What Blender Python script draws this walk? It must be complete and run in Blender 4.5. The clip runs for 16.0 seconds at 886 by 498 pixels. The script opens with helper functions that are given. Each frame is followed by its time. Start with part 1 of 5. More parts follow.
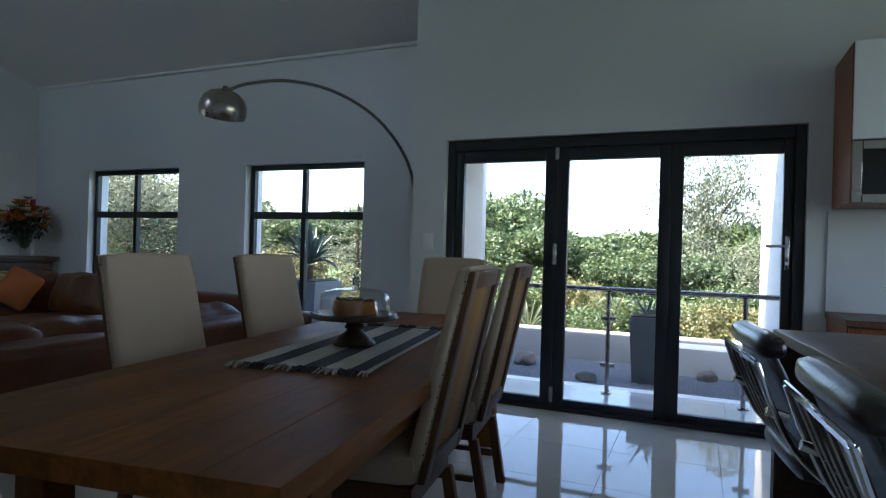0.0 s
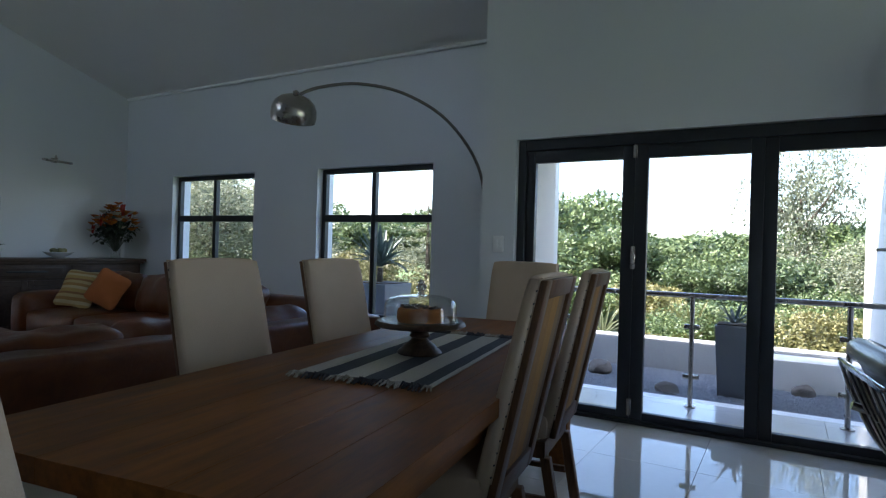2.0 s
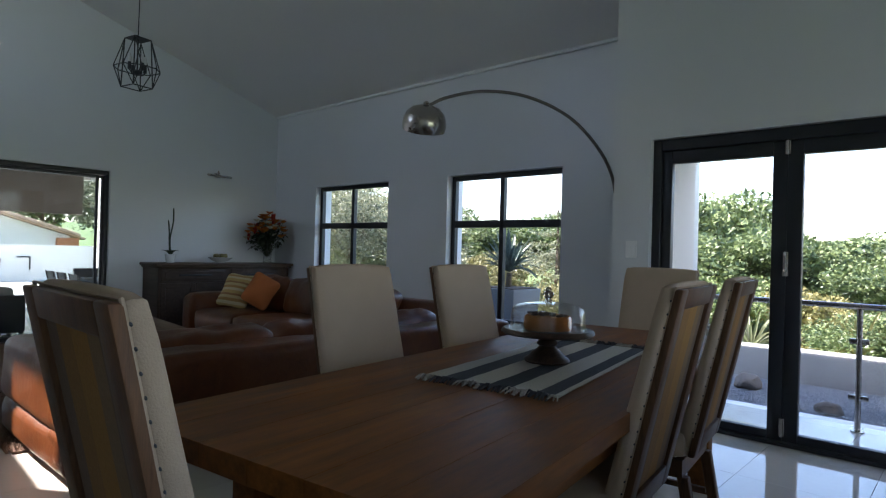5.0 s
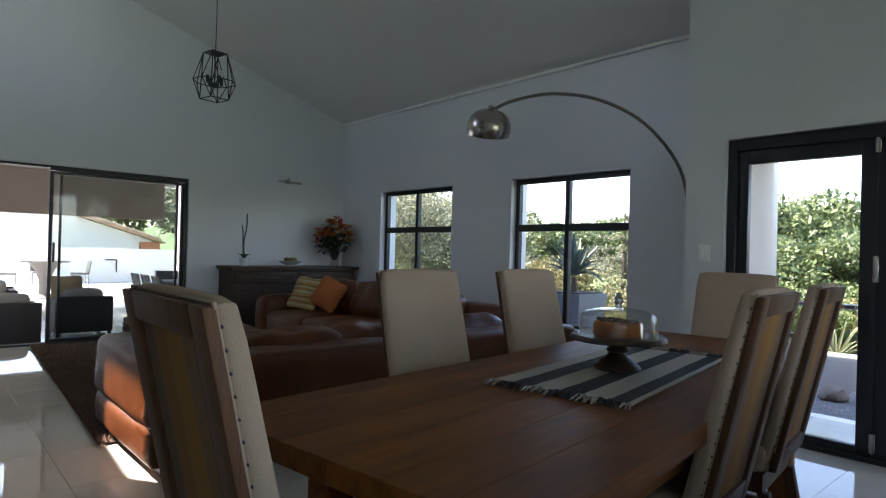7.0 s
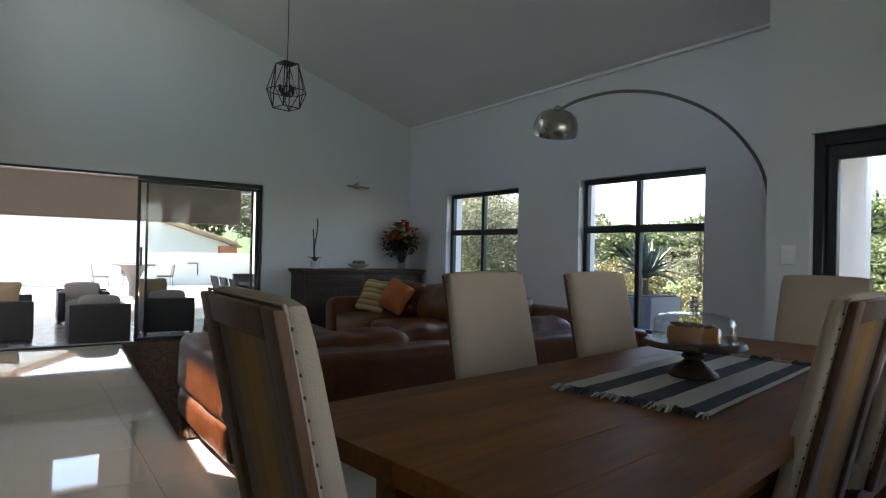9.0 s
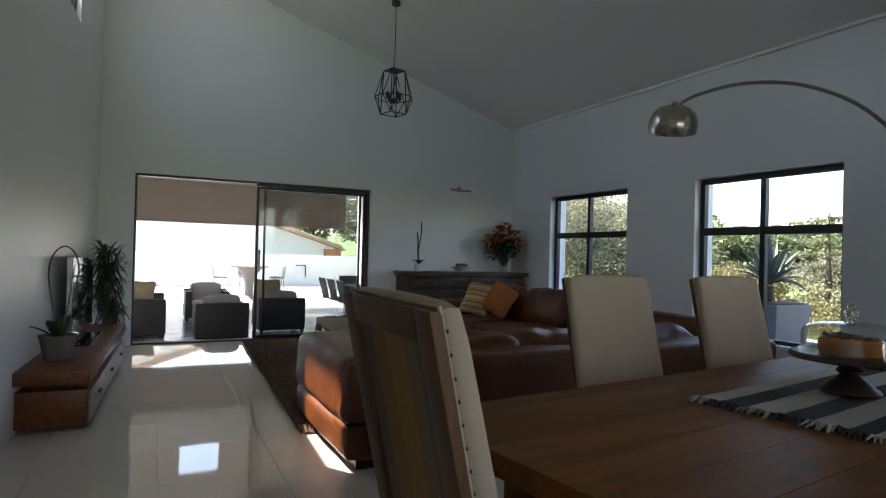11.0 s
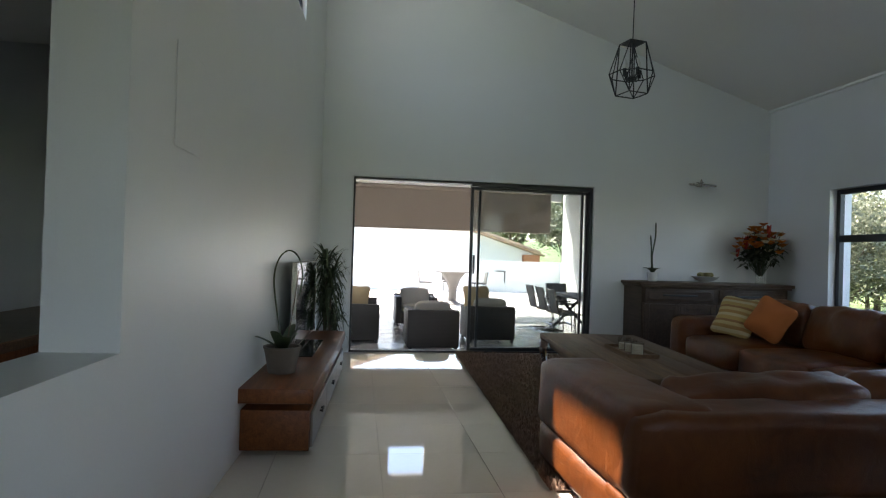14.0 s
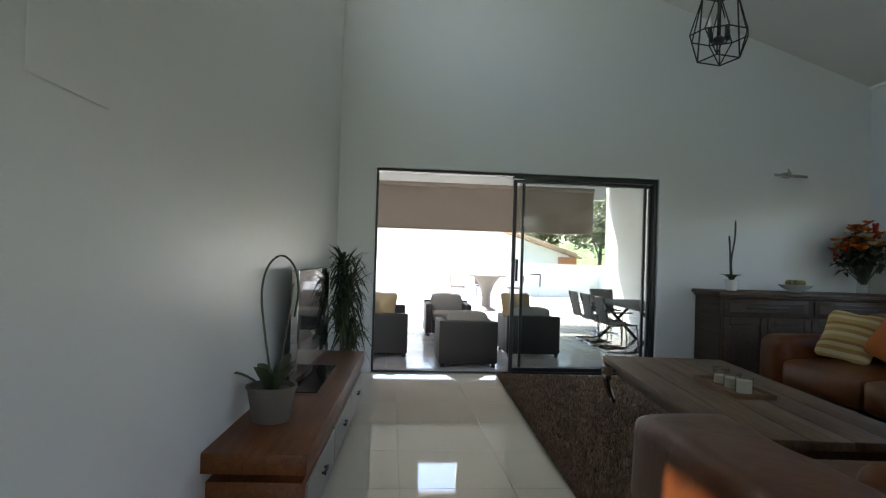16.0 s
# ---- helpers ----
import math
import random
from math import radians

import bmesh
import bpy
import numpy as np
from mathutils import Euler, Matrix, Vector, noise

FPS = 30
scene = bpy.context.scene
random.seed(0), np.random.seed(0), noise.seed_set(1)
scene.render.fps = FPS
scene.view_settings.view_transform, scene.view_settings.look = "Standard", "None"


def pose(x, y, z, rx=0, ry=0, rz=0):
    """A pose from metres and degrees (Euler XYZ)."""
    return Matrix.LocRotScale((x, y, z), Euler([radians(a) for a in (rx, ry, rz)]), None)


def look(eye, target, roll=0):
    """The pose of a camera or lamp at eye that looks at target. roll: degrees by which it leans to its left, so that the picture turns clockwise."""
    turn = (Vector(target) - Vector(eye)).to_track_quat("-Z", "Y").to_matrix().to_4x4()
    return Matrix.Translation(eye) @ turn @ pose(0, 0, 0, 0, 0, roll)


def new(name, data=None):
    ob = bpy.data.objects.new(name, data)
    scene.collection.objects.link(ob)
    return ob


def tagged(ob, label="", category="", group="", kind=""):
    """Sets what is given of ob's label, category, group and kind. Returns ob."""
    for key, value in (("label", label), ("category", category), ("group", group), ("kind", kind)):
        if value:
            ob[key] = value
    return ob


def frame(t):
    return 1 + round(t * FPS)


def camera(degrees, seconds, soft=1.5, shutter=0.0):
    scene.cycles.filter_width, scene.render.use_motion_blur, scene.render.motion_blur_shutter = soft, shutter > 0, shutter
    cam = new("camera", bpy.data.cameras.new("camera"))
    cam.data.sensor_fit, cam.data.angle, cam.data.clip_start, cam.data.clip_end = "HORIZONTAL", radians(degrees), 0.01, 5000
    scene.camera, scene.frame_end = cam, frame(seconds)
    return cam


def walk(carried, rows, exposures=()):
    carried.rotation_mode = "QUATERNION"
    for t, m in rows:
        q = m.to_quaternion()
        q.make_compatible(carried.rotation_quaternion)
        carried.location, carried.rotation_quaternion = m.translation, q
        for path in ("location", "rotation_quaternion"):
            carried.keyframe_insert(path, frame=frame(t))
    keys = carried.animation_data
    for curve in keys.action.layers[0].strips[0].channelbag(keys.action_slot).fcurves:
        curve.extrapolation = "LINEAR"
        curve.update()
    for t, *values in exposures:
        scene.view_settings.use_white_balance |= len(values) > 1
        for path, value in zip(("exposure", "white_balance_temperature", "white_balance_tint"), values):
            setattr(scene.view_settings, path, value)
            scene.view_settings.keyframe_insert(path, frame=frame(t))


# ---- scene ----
cam = camera(73.2, 16.0, soft=1.2)
PATH = [
    (0, (0.668, 0.58, 1.178), (-0.116, 2.42, 1.184), 1.7),
    (0.5, (0.645, 0.617, 1.177), (-0.198, 2.431, 1.182), 1.7),
    (1, (0.614, 0.657, 1.174), (-0.278, 2.447, 1.179), 1.7),
    (1.5, (0.611, 0.682, 1.185), (-0.329, 2.447, 1.189), 1.7),
    (2, (0.619, 0.707, 1.193), (-0.377, 2.441, 1.197), 1.7),
    (2.5, (0.63, 0.713, 1.197), (-0.433, 2.407, 1.201), 1.6),
    (3, (0.637, 0.708, 1.198), (-0.486, 2.363, 1.203), 1.6),
    (3.5, (0.641, 0.704, 1.202), (-0.545, 2.315, 1.206), 1.6),
    (4, (0.639, 0.708, 1.203), (-0.606, 2.273, 1.207), 1.6),
    (6.5, (0.628, 0.692, 1.205), (-0.832, 2.06, 1.216), 1.6),
    (7, (0.627, 0.684, 1.208), (-0.865, 2.016, 1.22), 1.6),
    (7.5, (0.624, 0.683, 1.207), (-0.903, 1.974, 1.22), 1.5),
    (8, (0.62, 0.694, 1.206), (-0.94, 1.945, 1.221), 1.5),
    (8.5, (0.619, 0.694, 1.209), (-0.975, 1.902, 1.224), 1.4),
    (11, (0.54, 0.628, 1.203), (-1.255, 1.511, 1.221), 1.5),
    (11.5, (0.46, 0.597, 1.196), (-1.378, 1.383, 1.215), 1.5),
    (12, (0.344, 0.553, 1.196), (-1.54, 1.223, 1.213), 1.6),
    (12.5, (0.191, 0.49, 1.171), (-1.73, 1.045, 1.193), 1.7),
    (13, (0.022, 0.496, 1.173), (-1.925, 0.956, 1.194), 1.8),
    (13.5, (-0.197, 0.535, 1.183), (-2.165, 0.887, 1.203), 1.8),
    (14, (-0.419, 0.547, 1.194), (-2.4, 0.823, 1.213), 1.8),
    (14.5, (-0.678, 0.554, 1.192), (-2.663, 0.798, 1.211), 1.8),
    (15, (-0.958, 0.577, 1.197), (-2.946, 0.796, 1.219), 1.8),
    (15.5, (-1.231, 0.59, 1.205), (-3.222, 0.776, 1.228), 1.8),
    (16, (-1.469, 0.618, 1.215), (-3.461, 0.792, 1.237), 1.8),
]
walk(cam, [(t, look(eye, target, roll)) for t, eye, target, roll in PATH], [(0.0, 2.3, 6000, 13), (4.0, 2.4, 6150, 15), (8.5, 2.6, 6750, 18), (11.0, 2.5, 6850, 17), (16.0, 2.9, 6900, 13)])

# ---- light ----
SUN_WAY = Vector((2.38, 1.62, -3.3)).normalized()
sun_el = math.asin(-SUN_WAY.z)
world = bpy.data.worlds.new("world")
scene.world = world
world.use_nodes = True
wn = world.node_tree.nodes
sky = wn.new("ShaderNodeTexSky")
sky.sky_type = "NISHITA"
sky.sun_disc = False
sky.sun_elevation = sun_el
sky.sun_rotation = math.atan2(-SUN_WAY.x, -SUN_WAY.y)
sky.air_density, sky.dust_density, sky.ozone_density = 1.0, 0.8, 1.0
world.node_tree.links.new(sky.outputs[0], wn["Background"].inputs[0])
wn["Background"].inputs[1].default_value = 0.15
sun = new("sun", bpy.data.lights.new("sun", "SUN"))
sun.data.energy, sun.data.angle, sun.data.color = 5.0, radians(0.6), (1.0, 0.94, 0.85)
sun.matrix_world = look((-20, -12, 25), Vector((-20, -12, 25)) + SUN_WAY)

# Added fill lamp behind the camera, brightens the room; no known source there.
fill_lamp = new("added_fill_light", bpy.data.lights.new("added_fill_light", "AREA"))
fill_lamp.data.shape, fill_lamp.data.size, fill_lamp.data.size_y = "RECTANGLE", 3.7, 1.6
fill_lamp.data.energy, fill_lamp.data.color = 3.0, (0.86, 0.93, 1.0)
fill_lamp.matrix_world = look((4.66, 2.5, 1.775), (0.0, 2.5, 1.775))
high_light = new("high_window_light", bpy.data.lights.new("high_window_light", "AREA"))
high_light.data.shape, high_light.data.size, high_light.data.size_y = "RECTANGLE", 0.8, 1.4
high_light.data.energy, high_light.data.color = 1.8, (0.74, 0.89, 1.0)
high_light.matrix_world = look((-5.555, -0.035, 4.045), (-5.507, 1.0, 4.045))


# ---- materials ----
def base_nodes(name):
    m = bpy.data.materials.new(name)
    m.use_nodes = True
    nt = m.node_tree
    return m, nt, nt.nodes["Principled BSDF"]


def ramp_between(nt, fac, c1, c2, lo=0.3, hi=0.7):
    r = nt.nodes.new("ShaderNodeValToRGB")
    r.color_ramp.elements[0].position, r.color_ramp.elements[1].position = lo, hi
    r.color_ramp.elements[0].color, r.color_ramp.elements[1].color = (*c1, 1), (*c2, 1)
    nt.links.new(fac, r.inputs[0])
    return r.outputs[0]


def noise_fac(nt, scale, detail=4, stretch=(1, 1, 1), rough=0.55, distort=0.0):
    tc = nt.nodes.new("ShaderNodeTexCoord")
    mp = nt.nodes.new("ShaderNodeMapping")
    mp.inputs["Scale"].default_value = stretch
    nz = nt.nodes.new("ShaderNodeTexNoise")
    nz.inputs["Scale"].default_value, nz.inputs["Detail"].default_value = scale, detail
    nz.inputs["Roughness"].default_value, nz.inputs["Distortion"].default_value = rough, distort
    nt.links.new(tc.outputs["Object"], mp.inputs[0])
    nt.links.new(mp.outputs[0], nz.inputs["Vector"])
    return nz.outputs["Fac"]


def scaled(c, k):
    return tuple(min(1.0, v * k) for v in c)


def blend(nt, a, b, fac, mode="MIX"):
    mx = nt.nodes.new("ShaderNodeMix")
    mx.data_type, mx.blend_type = "RGBA", mode
    for sock, v in ((mx.inputs[0], fac), (mx.inputs[6], a), (mx.inputs[7], b)):
        if hasattr(v, "links"):
            nt.links.new(v, sock)
        elif isinstance(v, tuple):
            sock.default_value = (*v, 1)
        else:
            sock.default_value = v
    return mx.outputs[2]


def add_bump(nt, bsdf, fac, strength, dist=0.01):
    bp = nt.nodes.new("ShaderNodeBump")
    bp.inputs["Strength"].default_value, bp.inputs["Distance"].default_value = strength, dist
    nt.links.new(fac, bp.inputs["Height"])
    nt.links.new(bp.outputs[0], bsdf.inputs["Normal"])


def surface(name, col, rough=0.6, metal=0.0, var=0.12, scale=3.0, fine=60.0, bump=0.15, dist=0.004, piece=0.0, spec=0.5, rough_var=0.1, coat=0.0):
    """A plain finish: broad stains and fine grain in colour and gloss, fine relief."""
    m, nt, b = base_nodes(name)
    broad, grain = noise_fac(nt, scale, 5), noise_fac(nt, fine, 3)
    c = ramp_between(nt, broad, scaled(col, 1 - var), scaled(col, 1 + var))
    c = blend(nt, c, ramp_between(nt, grain, scaled(col, 1 - var), scaled(col, 1 + var)), 0.4)
    if piece:
        oi = nt.nodes.new("ShaderNodeObjectInfo")
        c = blend(nt, c, ramp_between(nt, oi.outputs["Random"], (1 - piece,) * 3, (1 + piece * 0.4,) * 3, 0, 1), 1.0, "MULTIPLY")
    nt.links.new(c, b.inputs["Base Color"])
    mr = nt.nodes.new("ShaderNodeMapRange")
    mr.inputs[3].default_value, mr.inputs[4].default_value = max(0.02, rough - rough_var), min(1, rough + rough_var)
    nt.links.new(broad, mr.inputs[0])
    nt.links.new(mr.outputs[0], b.inputs["Roughness"])
    b.inputs["Metallic"].default_value = metal
    b.inputs["Specular IOR Level"].default_value = spec
    b.inputs["Coat Weight"].default_value = coat
    if bump:
        add_bump(nt, b, grain, bump, dist)
    return m


def wood(name, dark, light, stretch=(14, 1.2, 14), scale=2.2, rough=0.45, bump=0.2, piece=0.25, spec=0.25):
    m, nt, b = base_nodes(name)
    grain = noise_fac(nt, scale, 7, stretch, 0.62, 0.6)
    fine = noise_fac(nt, scale * 5, 5, stretch, 0.7)
    stain = noise_fac(nt, 1.7, 4)
    c = ramp_between(nt, grain, dark, light, 0.32, 0.68)
    c = blend(nt, c, ramp_between(nt, fine, scaled(dark, 0.6), scaled(light, 1.1), 0.35, 0.6), 0.35)
    c = blend(nt, c, ramp_between(nt, stain, (0.72,) * 3, (1.1,) * 3), 1.0, "MULTIPLY")
    if piece:
        oi = nt.nodes.new("ShaderNodeObjectInfo")
        c = blend(nt, c, ramp_between(nt, oi.outputs["Random"], (1 - piece,) * 3, (1.05,) * 3, 0, 1), 1.0, "MULTIPLY")
    nt.links.new(c, b.inputs["Base Color"])
    mr = nt.nodes.new("ShaderNodeMapRange")
    mr.inputs[3].default_value, mr.inputs[4].default_value = rough - 0.12, rough + 0.12
    nt.links.new(fine, mr.inputs[0])
    nt.links.new(mr.outputs[0], b.inputs["Roughness"])
    b.inputs["Specular IOR Level"].default_value = spec
    add_bump(nt, b, fine, bump, 0.003)
    return m


def leather(name, dark, light):
    m, nt, b = base_nodes(name)
    broad, crease = noise_fac(nt, 2.5, 5), noise_fac(nt, 9, 6, (1, 1, 1), 0.6, 1.2)
    pores = nt.nodes.new("ShaderNodeTexVoronoi")
    tc = nt.nodes.new("ShaderNodeTexCoord")
    pores.inputs["Scale"].default_value = 220
    nt.links.new(tc.outputs["Object"], pores.inputs["Vector"])
    c = ramp_between(nt, broad, dark, light)
    c = blend(nt, c, ramp_between(nt, crease, scaled(dark, 0.8), scaled(light, 1.15)), 0.35)
    nt.links.new(c, b.inputs["Base Color"])
    mr = nt.nodes.new("ShaderNodeMapRange")
    mr.inputs[3].default_value, mr.inputs[4].default_value = 0.26, 0.46
    nt.links.new(crease, mr.inputs[0])
    nt.links.new(mr.outputs[0], b.inputs["Roughness"])
    mx = nt.nodes.new("ShaderNodeMath")
    mx.operation = "MULTIPLY_ADD"
    mx.inputs[1].default_value = 0.15
    nt.links.new(pores.outputs["Distance"], mx.inputs[0])
    nt.links.new(crease, mx.inputs[2])
    b.inputs["Specular IOR Level"].default_value = 0.35
    add_bump(nt, b, mx.outputs[0], 0.35, 0.012)
    return m


def striped(name, colours, width, axis=0, rough=0.9, offset=0.0):
    """Woven stripes across one axis; colours is a list of (share, colour)."""
    m, nt, b = base_nodes(name)
    tc = nt.nodes.new("ShaderNodeTexCoord")
    sp = nt.nodes.new("ShaderNodeSeparateXYZ")
    nt.links.new(tc.outputs["Object"], sp.inputs[0])
    ma = nt.nodes.new("ShaderNodeMath")
    ma.operation = "MULTIPLY_ADD"
    ma.inputs[1].default_value, ma.inputs[2].default_value = 1 / width, offset
    nt.links.new(sp.outputs[axis], ma.inputs[0])
    fr = nt.nodes.new("ShaderNodeMath")
    fr.operation = "FRACT"
    nt.links.new(ma.outputs[0], fr.inputs[0])
    r = nt.nodes.new("ShaderNodeValToRGB")
    r.color_ramp.interpolation = "CONSTANT"
    at = 0.0
    for n, (share, col) in enumerate(colours):
        e = r.color_ramp.elements[n] if n < 2 else r.color_ramp.elements.new(at)
        e.position, e.color = at, (*col, 1)
        at += share
    nt.links.new(fr.outputs[0], r.inputs[0])
    weave = noise_fac(nt, 160, 3)
    c = blend(nt, r.outputs[0], ramp_between(nt, weave, (0.84,) * 3, (1.08,) * 3), 1.0, "MULTIPLY")
    nt.links.new(c, b.inputs["Base Color"])
    b.inputs["Roughness"].default_value = rough
    add_bump(nt, b, weave, 0.5, 0.004)
    return m


def leafy(name, c1, c2, rough=0.5):
    m, nt, b = base_nodes(name)
    g = nt.nodes.new("ShaderNodeNewGeometry")
    oi = nt.nodes.new("ShaderNodeObjectInfo")
    c = ramp_between(nt, g.outputs["Random Per Island"], c1, c2, 0.1, 0.9)
    c = blend(nt, c, ramp_between(nt, oi.outputs["Random"], (0.75,) * 3, (1.15, 1.1, 0.95), 0, 1), 1.0, "MULTIPLY")
    nt.links.new(c, b.inputs["Base Color"])
    b.inputs["Roughness"].default_value = rough
    tr = nt.nodes.new("ShaderNodeBsdfTranslucent")
    nt.links.new(c, tr.inputs[0])
    ms = nt.nodes.new("ShaderNodeMixShader")
    ms.inputs[0].default_value = 0.3
    nt.links.new(b.outputs[0], ms.inputs[1])
    nt.links.new(tr.outputs[0], ms.inputs[2])
    nt.links.new(ms.outputs[0], nt.nodes["Material Output"].inputs[0])
    return m


def pane_glass(name, tint=(1, 1, 1), gloss=0.025):
    m, nt, b = base_nodes(name)
    clear = nt.nodes.new("ShaderNodeBsdfTransparent")
    clear.inputs[0].default_value = (*tint, 1)
    shine = nt.nodes.new("ShaderNodeBsdfGlossy")
    shine.inputs["Roughness"].default_value = 0.01
    lw = nt.nodes.new("ShaderNodeLayerWeight")
    pw = nt.nodes.new("ShaderNodeMath")
    pw.operation = "POWER"
    pw.inputs[1].default_value = 4.0
    nt.links.new(lw.outputs["Facing"], pw.inputs[0])
    fr = nt.nodes.new("ShaderNodeMath")
    fr.operation = "MULTIPLY_ADD"
    fr.inputs[1].default_value, fr.inputs[2].default_value = 0.7, gloss
    nt.links.new(pw.outputs[0], fr.inputs[0])
    ms = nt.nodes.new("ShaderNodeMixShader")
    nt.links.new(fr.outputs[0], ms.inputs[0])
    nt.links.new(clear.outputs[0], ms.inputs[1])
    nt.links.new(shine.outputs[0], ms.inputs[2])
    nt.links.new(ms.outputs[0], nt.nodes["Material Output"].inputs[0])
    return m


def solid_glass(name):
    m, nt, b = base_nodes(name)
    b.inputs["Transmission Weight"].default_value, b.inputs["Roughness"].default_value, b.inputs["IOR"].default_value = 1.0, 0.02, 1.5
    return m


WALL = surface("wall_paint", (0.688, 0.702, 0.712), 0.36, var=0.03, scale=0.8, fine=140, bump=0.03, dist=0.002, rough_var=0.0, spec=0.5)
CEIL = surface("ceiling_paint", (0.82, 0.81, 0.78), 0.7, var=0.03, scale=0.7, fine=90, bump=0.08, dist=0.002)
TRIM = surface("trim_white", (0.80, 0.80, 0.79), 0.45, var=0.03, bump=0.05)
OUTWALL = surface("outside_plaster", (0.72, 0.70, 0.66), 0.85, var=0.06, scale=1.2, fine=120, bump=0.4)
TILE = surface("floor_tile", (0.69, 0.645, 0.57), 0.025, var=0.03, scale=1.5, fine=25, bump=0.0, piece=0.02, rough_var=0.012, spec=0.55)
GROUT = surface("grout", (0.55, 0.52, 0.47), 0.85, bump=0.3)
PATIO = surface("patio_tile", (0.30, 0.29, 0.28), 0.14, var=0.1, scale=2, piece=0.1)
BALCONY = surface("balcony_tile", (0.62, 0.62, 0.62), 0.15, var=0.06, piece=0.06)
BLACK = surface("black_aluminium", (0.018, 0.02, 0.024), 0.42, var=0.15, bump=0.04)
CHROME = surface("chrome", (0.75, 0.76, 0.78), 0.12, 1.0, var=0.03, bump=0.0, rough_var=0.05)
STEEL = surface("brushed_steel", (0.42, 0.39, 0.36), 0.26, 1.0, var=0.06, bump=0.03)
GLASS = pane_glass("clear_glass")
TINTED = pane_glass("tinted_glass", (0.87, 0.895, 0.895), 0.015)
DARKSTEEL = surface("dark_steel", (0.20, 0.18, 0.165), 0.3, 1.0, var=0.06, bump=0.03)
CRYSTAL = pane_glass("crystal", (0.95, 0.96, 0.96), 0.07)
KNOBGLASS = solid_glass("solid_glass")
DARKFRINGE = surface("dark_fringe_cotton", (0.045, 0.043, 0.05), 0.95, var=0.4, scale=30, bump=0.3)
OAK = wood("table_wood", (0.118, 0.041, 0.010), (0.29, 0.108, 0.026), (5, 0.55, 5), 1.3, 0.5, 0.2, 0.07, 0.12)
DARKWOOD = wood("sideboard_wood", (0.05, 0.03, 0.02), (0.125, 0.078, 0.052), (12, 1.0, 12), 2.2, 0.45)
RUSTIC = wood("rustic_wood", (0.10, 0.056, 0.03), (0.27, 0.16, 0.09), (1.0, 14, 14), 2.4, 0.55, 0.5, 0.35)
TEAK = wood("tv_unit_wood", (0.115, 0.034, 0.011), (0.27, 0.09, 0.028), (1.0, 14, 14), 2.0, 0.35, 0.2, 0.2)
CHERRY = wood("kitchen_wood", (0.23, 0.07, 0.026), (0.38, 0.13, 0.05), (14, 14, 1.0), 2.0, 0.35, 0.1, 0.1)
COUNTER = wood("worktop_wood", (0.10, 0.05, 0.028), (0.22, 0.12, 0.07), (12, 1.0, 12), 2.0, 0.35, 0.1, 0.1)
CHAIRWOOD = wood("chair_wood", (0.085, 0.039, 0.017), (0.185, 0.085, 0.036), (12, 12, 1.0), 2.4, 0.5)
LINEN = surface("cream_linen", (0.44, 0.33, 0.235), 0.92, var=0.06, scale=5, fine=240, bump=0.5, dist=0.003)
BACKCLOTH = striped("chair_back_cloth", [(0.24, (0.15, 0.09, 0.055)), (0.2, (0.24, 0.118, 0.03)), (0.22, (0.30, 0.142, 0.028)), (0.14, (0.2, 0.12, 0.055)), (0.2, (0.14, 0.09, 0.06))], 0.40, 0, 0.9, 0.5)
LEATHER = leather("brown_leather", (0.062, 0.0165, 0.0042), (0.15, 0.042, 0.0085))
BLACKLEATHER = surface("black_leather", (0.02, 0.014, 0.014), 0.3, var=0.3, scale=6, fine=150, bump=0.3, coat=0.2)
RUNNER = striped("runner_weave", [(0.14, (0.50, 0.46, 0.40)), (0.16, (0.028, 0.03, 0.04)), (0.2, (0.50, 0.46, 0.40)), (0.16, (0.028, 0.03, 0.04)), (0.18, (0.48, 0.44, 0.38)), (0.12, (0.03, 0.032, 0.042)), (0.04, (0.5, 0.46, 0.4))], 0.50, 0, 0.95, 0.5)
FRINGE = surface("fringe_cotton", (0.36, 0.32, 0.27), 0.95, var=0.5, scale=30, bump=0.3)
SHAG = surface("shag_fibre", (0.25, 0.16, 0.115), 0.85, var=0.35, scale=9, fine=120, bump=0.4)
ORANGE = surface("orange_cloth", (0.42, 0.12, 0.025), 0.85, var=0.12, fine=200, bump=0.5)
STRIPEY = striped("striped_cushion", [(0.2, (0.36, 0.20, 0.06)), (0.2, (0.50, 0.38, 0.18)), (0.15, (0.28, 0.14, 0.05)), (0.25, (0.45, 0.30, 0.10)), (0.2, (0.55, 0.45, 0.26))], 0.16, 2, 0.85)
ORANGETAN = surface("tan_cloth", (0.34, 0.24, 0.13), 0.9, var=0.08, fine=200, bump=0.5)
GOLD = surface("gold_cloth", (0.40, 0.24, 0.06), 0.85, var=0.12, fine=200, bump=0.5)
TAUPE = surface("taupe_cloth", (0.32, 0.29, 0.25), 0.9, var=0.08, fine=200, bump=0.5)
WICKER = striped("dark_wicker", [(0.5, (0.046, 0.038, 0.033)), (0.5, (0.038, 0.031, 0.027))], 0.02, 2, 0.6)
GREYSLING = surface("grey_sling", (0.10, 0.095, 0.09), 0.7, var=0.1, fine=200)
BLIND = surface("blind_cloth", (0.20, 0.16, 0.125), 0.9, var=0.05, scale=1.0, fine=300, bump=0.2)
GREYWALL = surface("grey_plaster", (0.44, 0.44, 0.42), 0.85, var=0.06, scale=1.2, fine=120, bump=0.3)
PARAPET = surface("parapet_plaster", (0.40, 0.40, 0.39), 0.85, var=0.08, scale=1.5, fine=120, bump=0.4)
GRAVEL = surface("gravel", (0.32, 0.345, 0.385), 0.9, var=0.45, scale=30, fine=110, bump=1.0, dist=0.03)
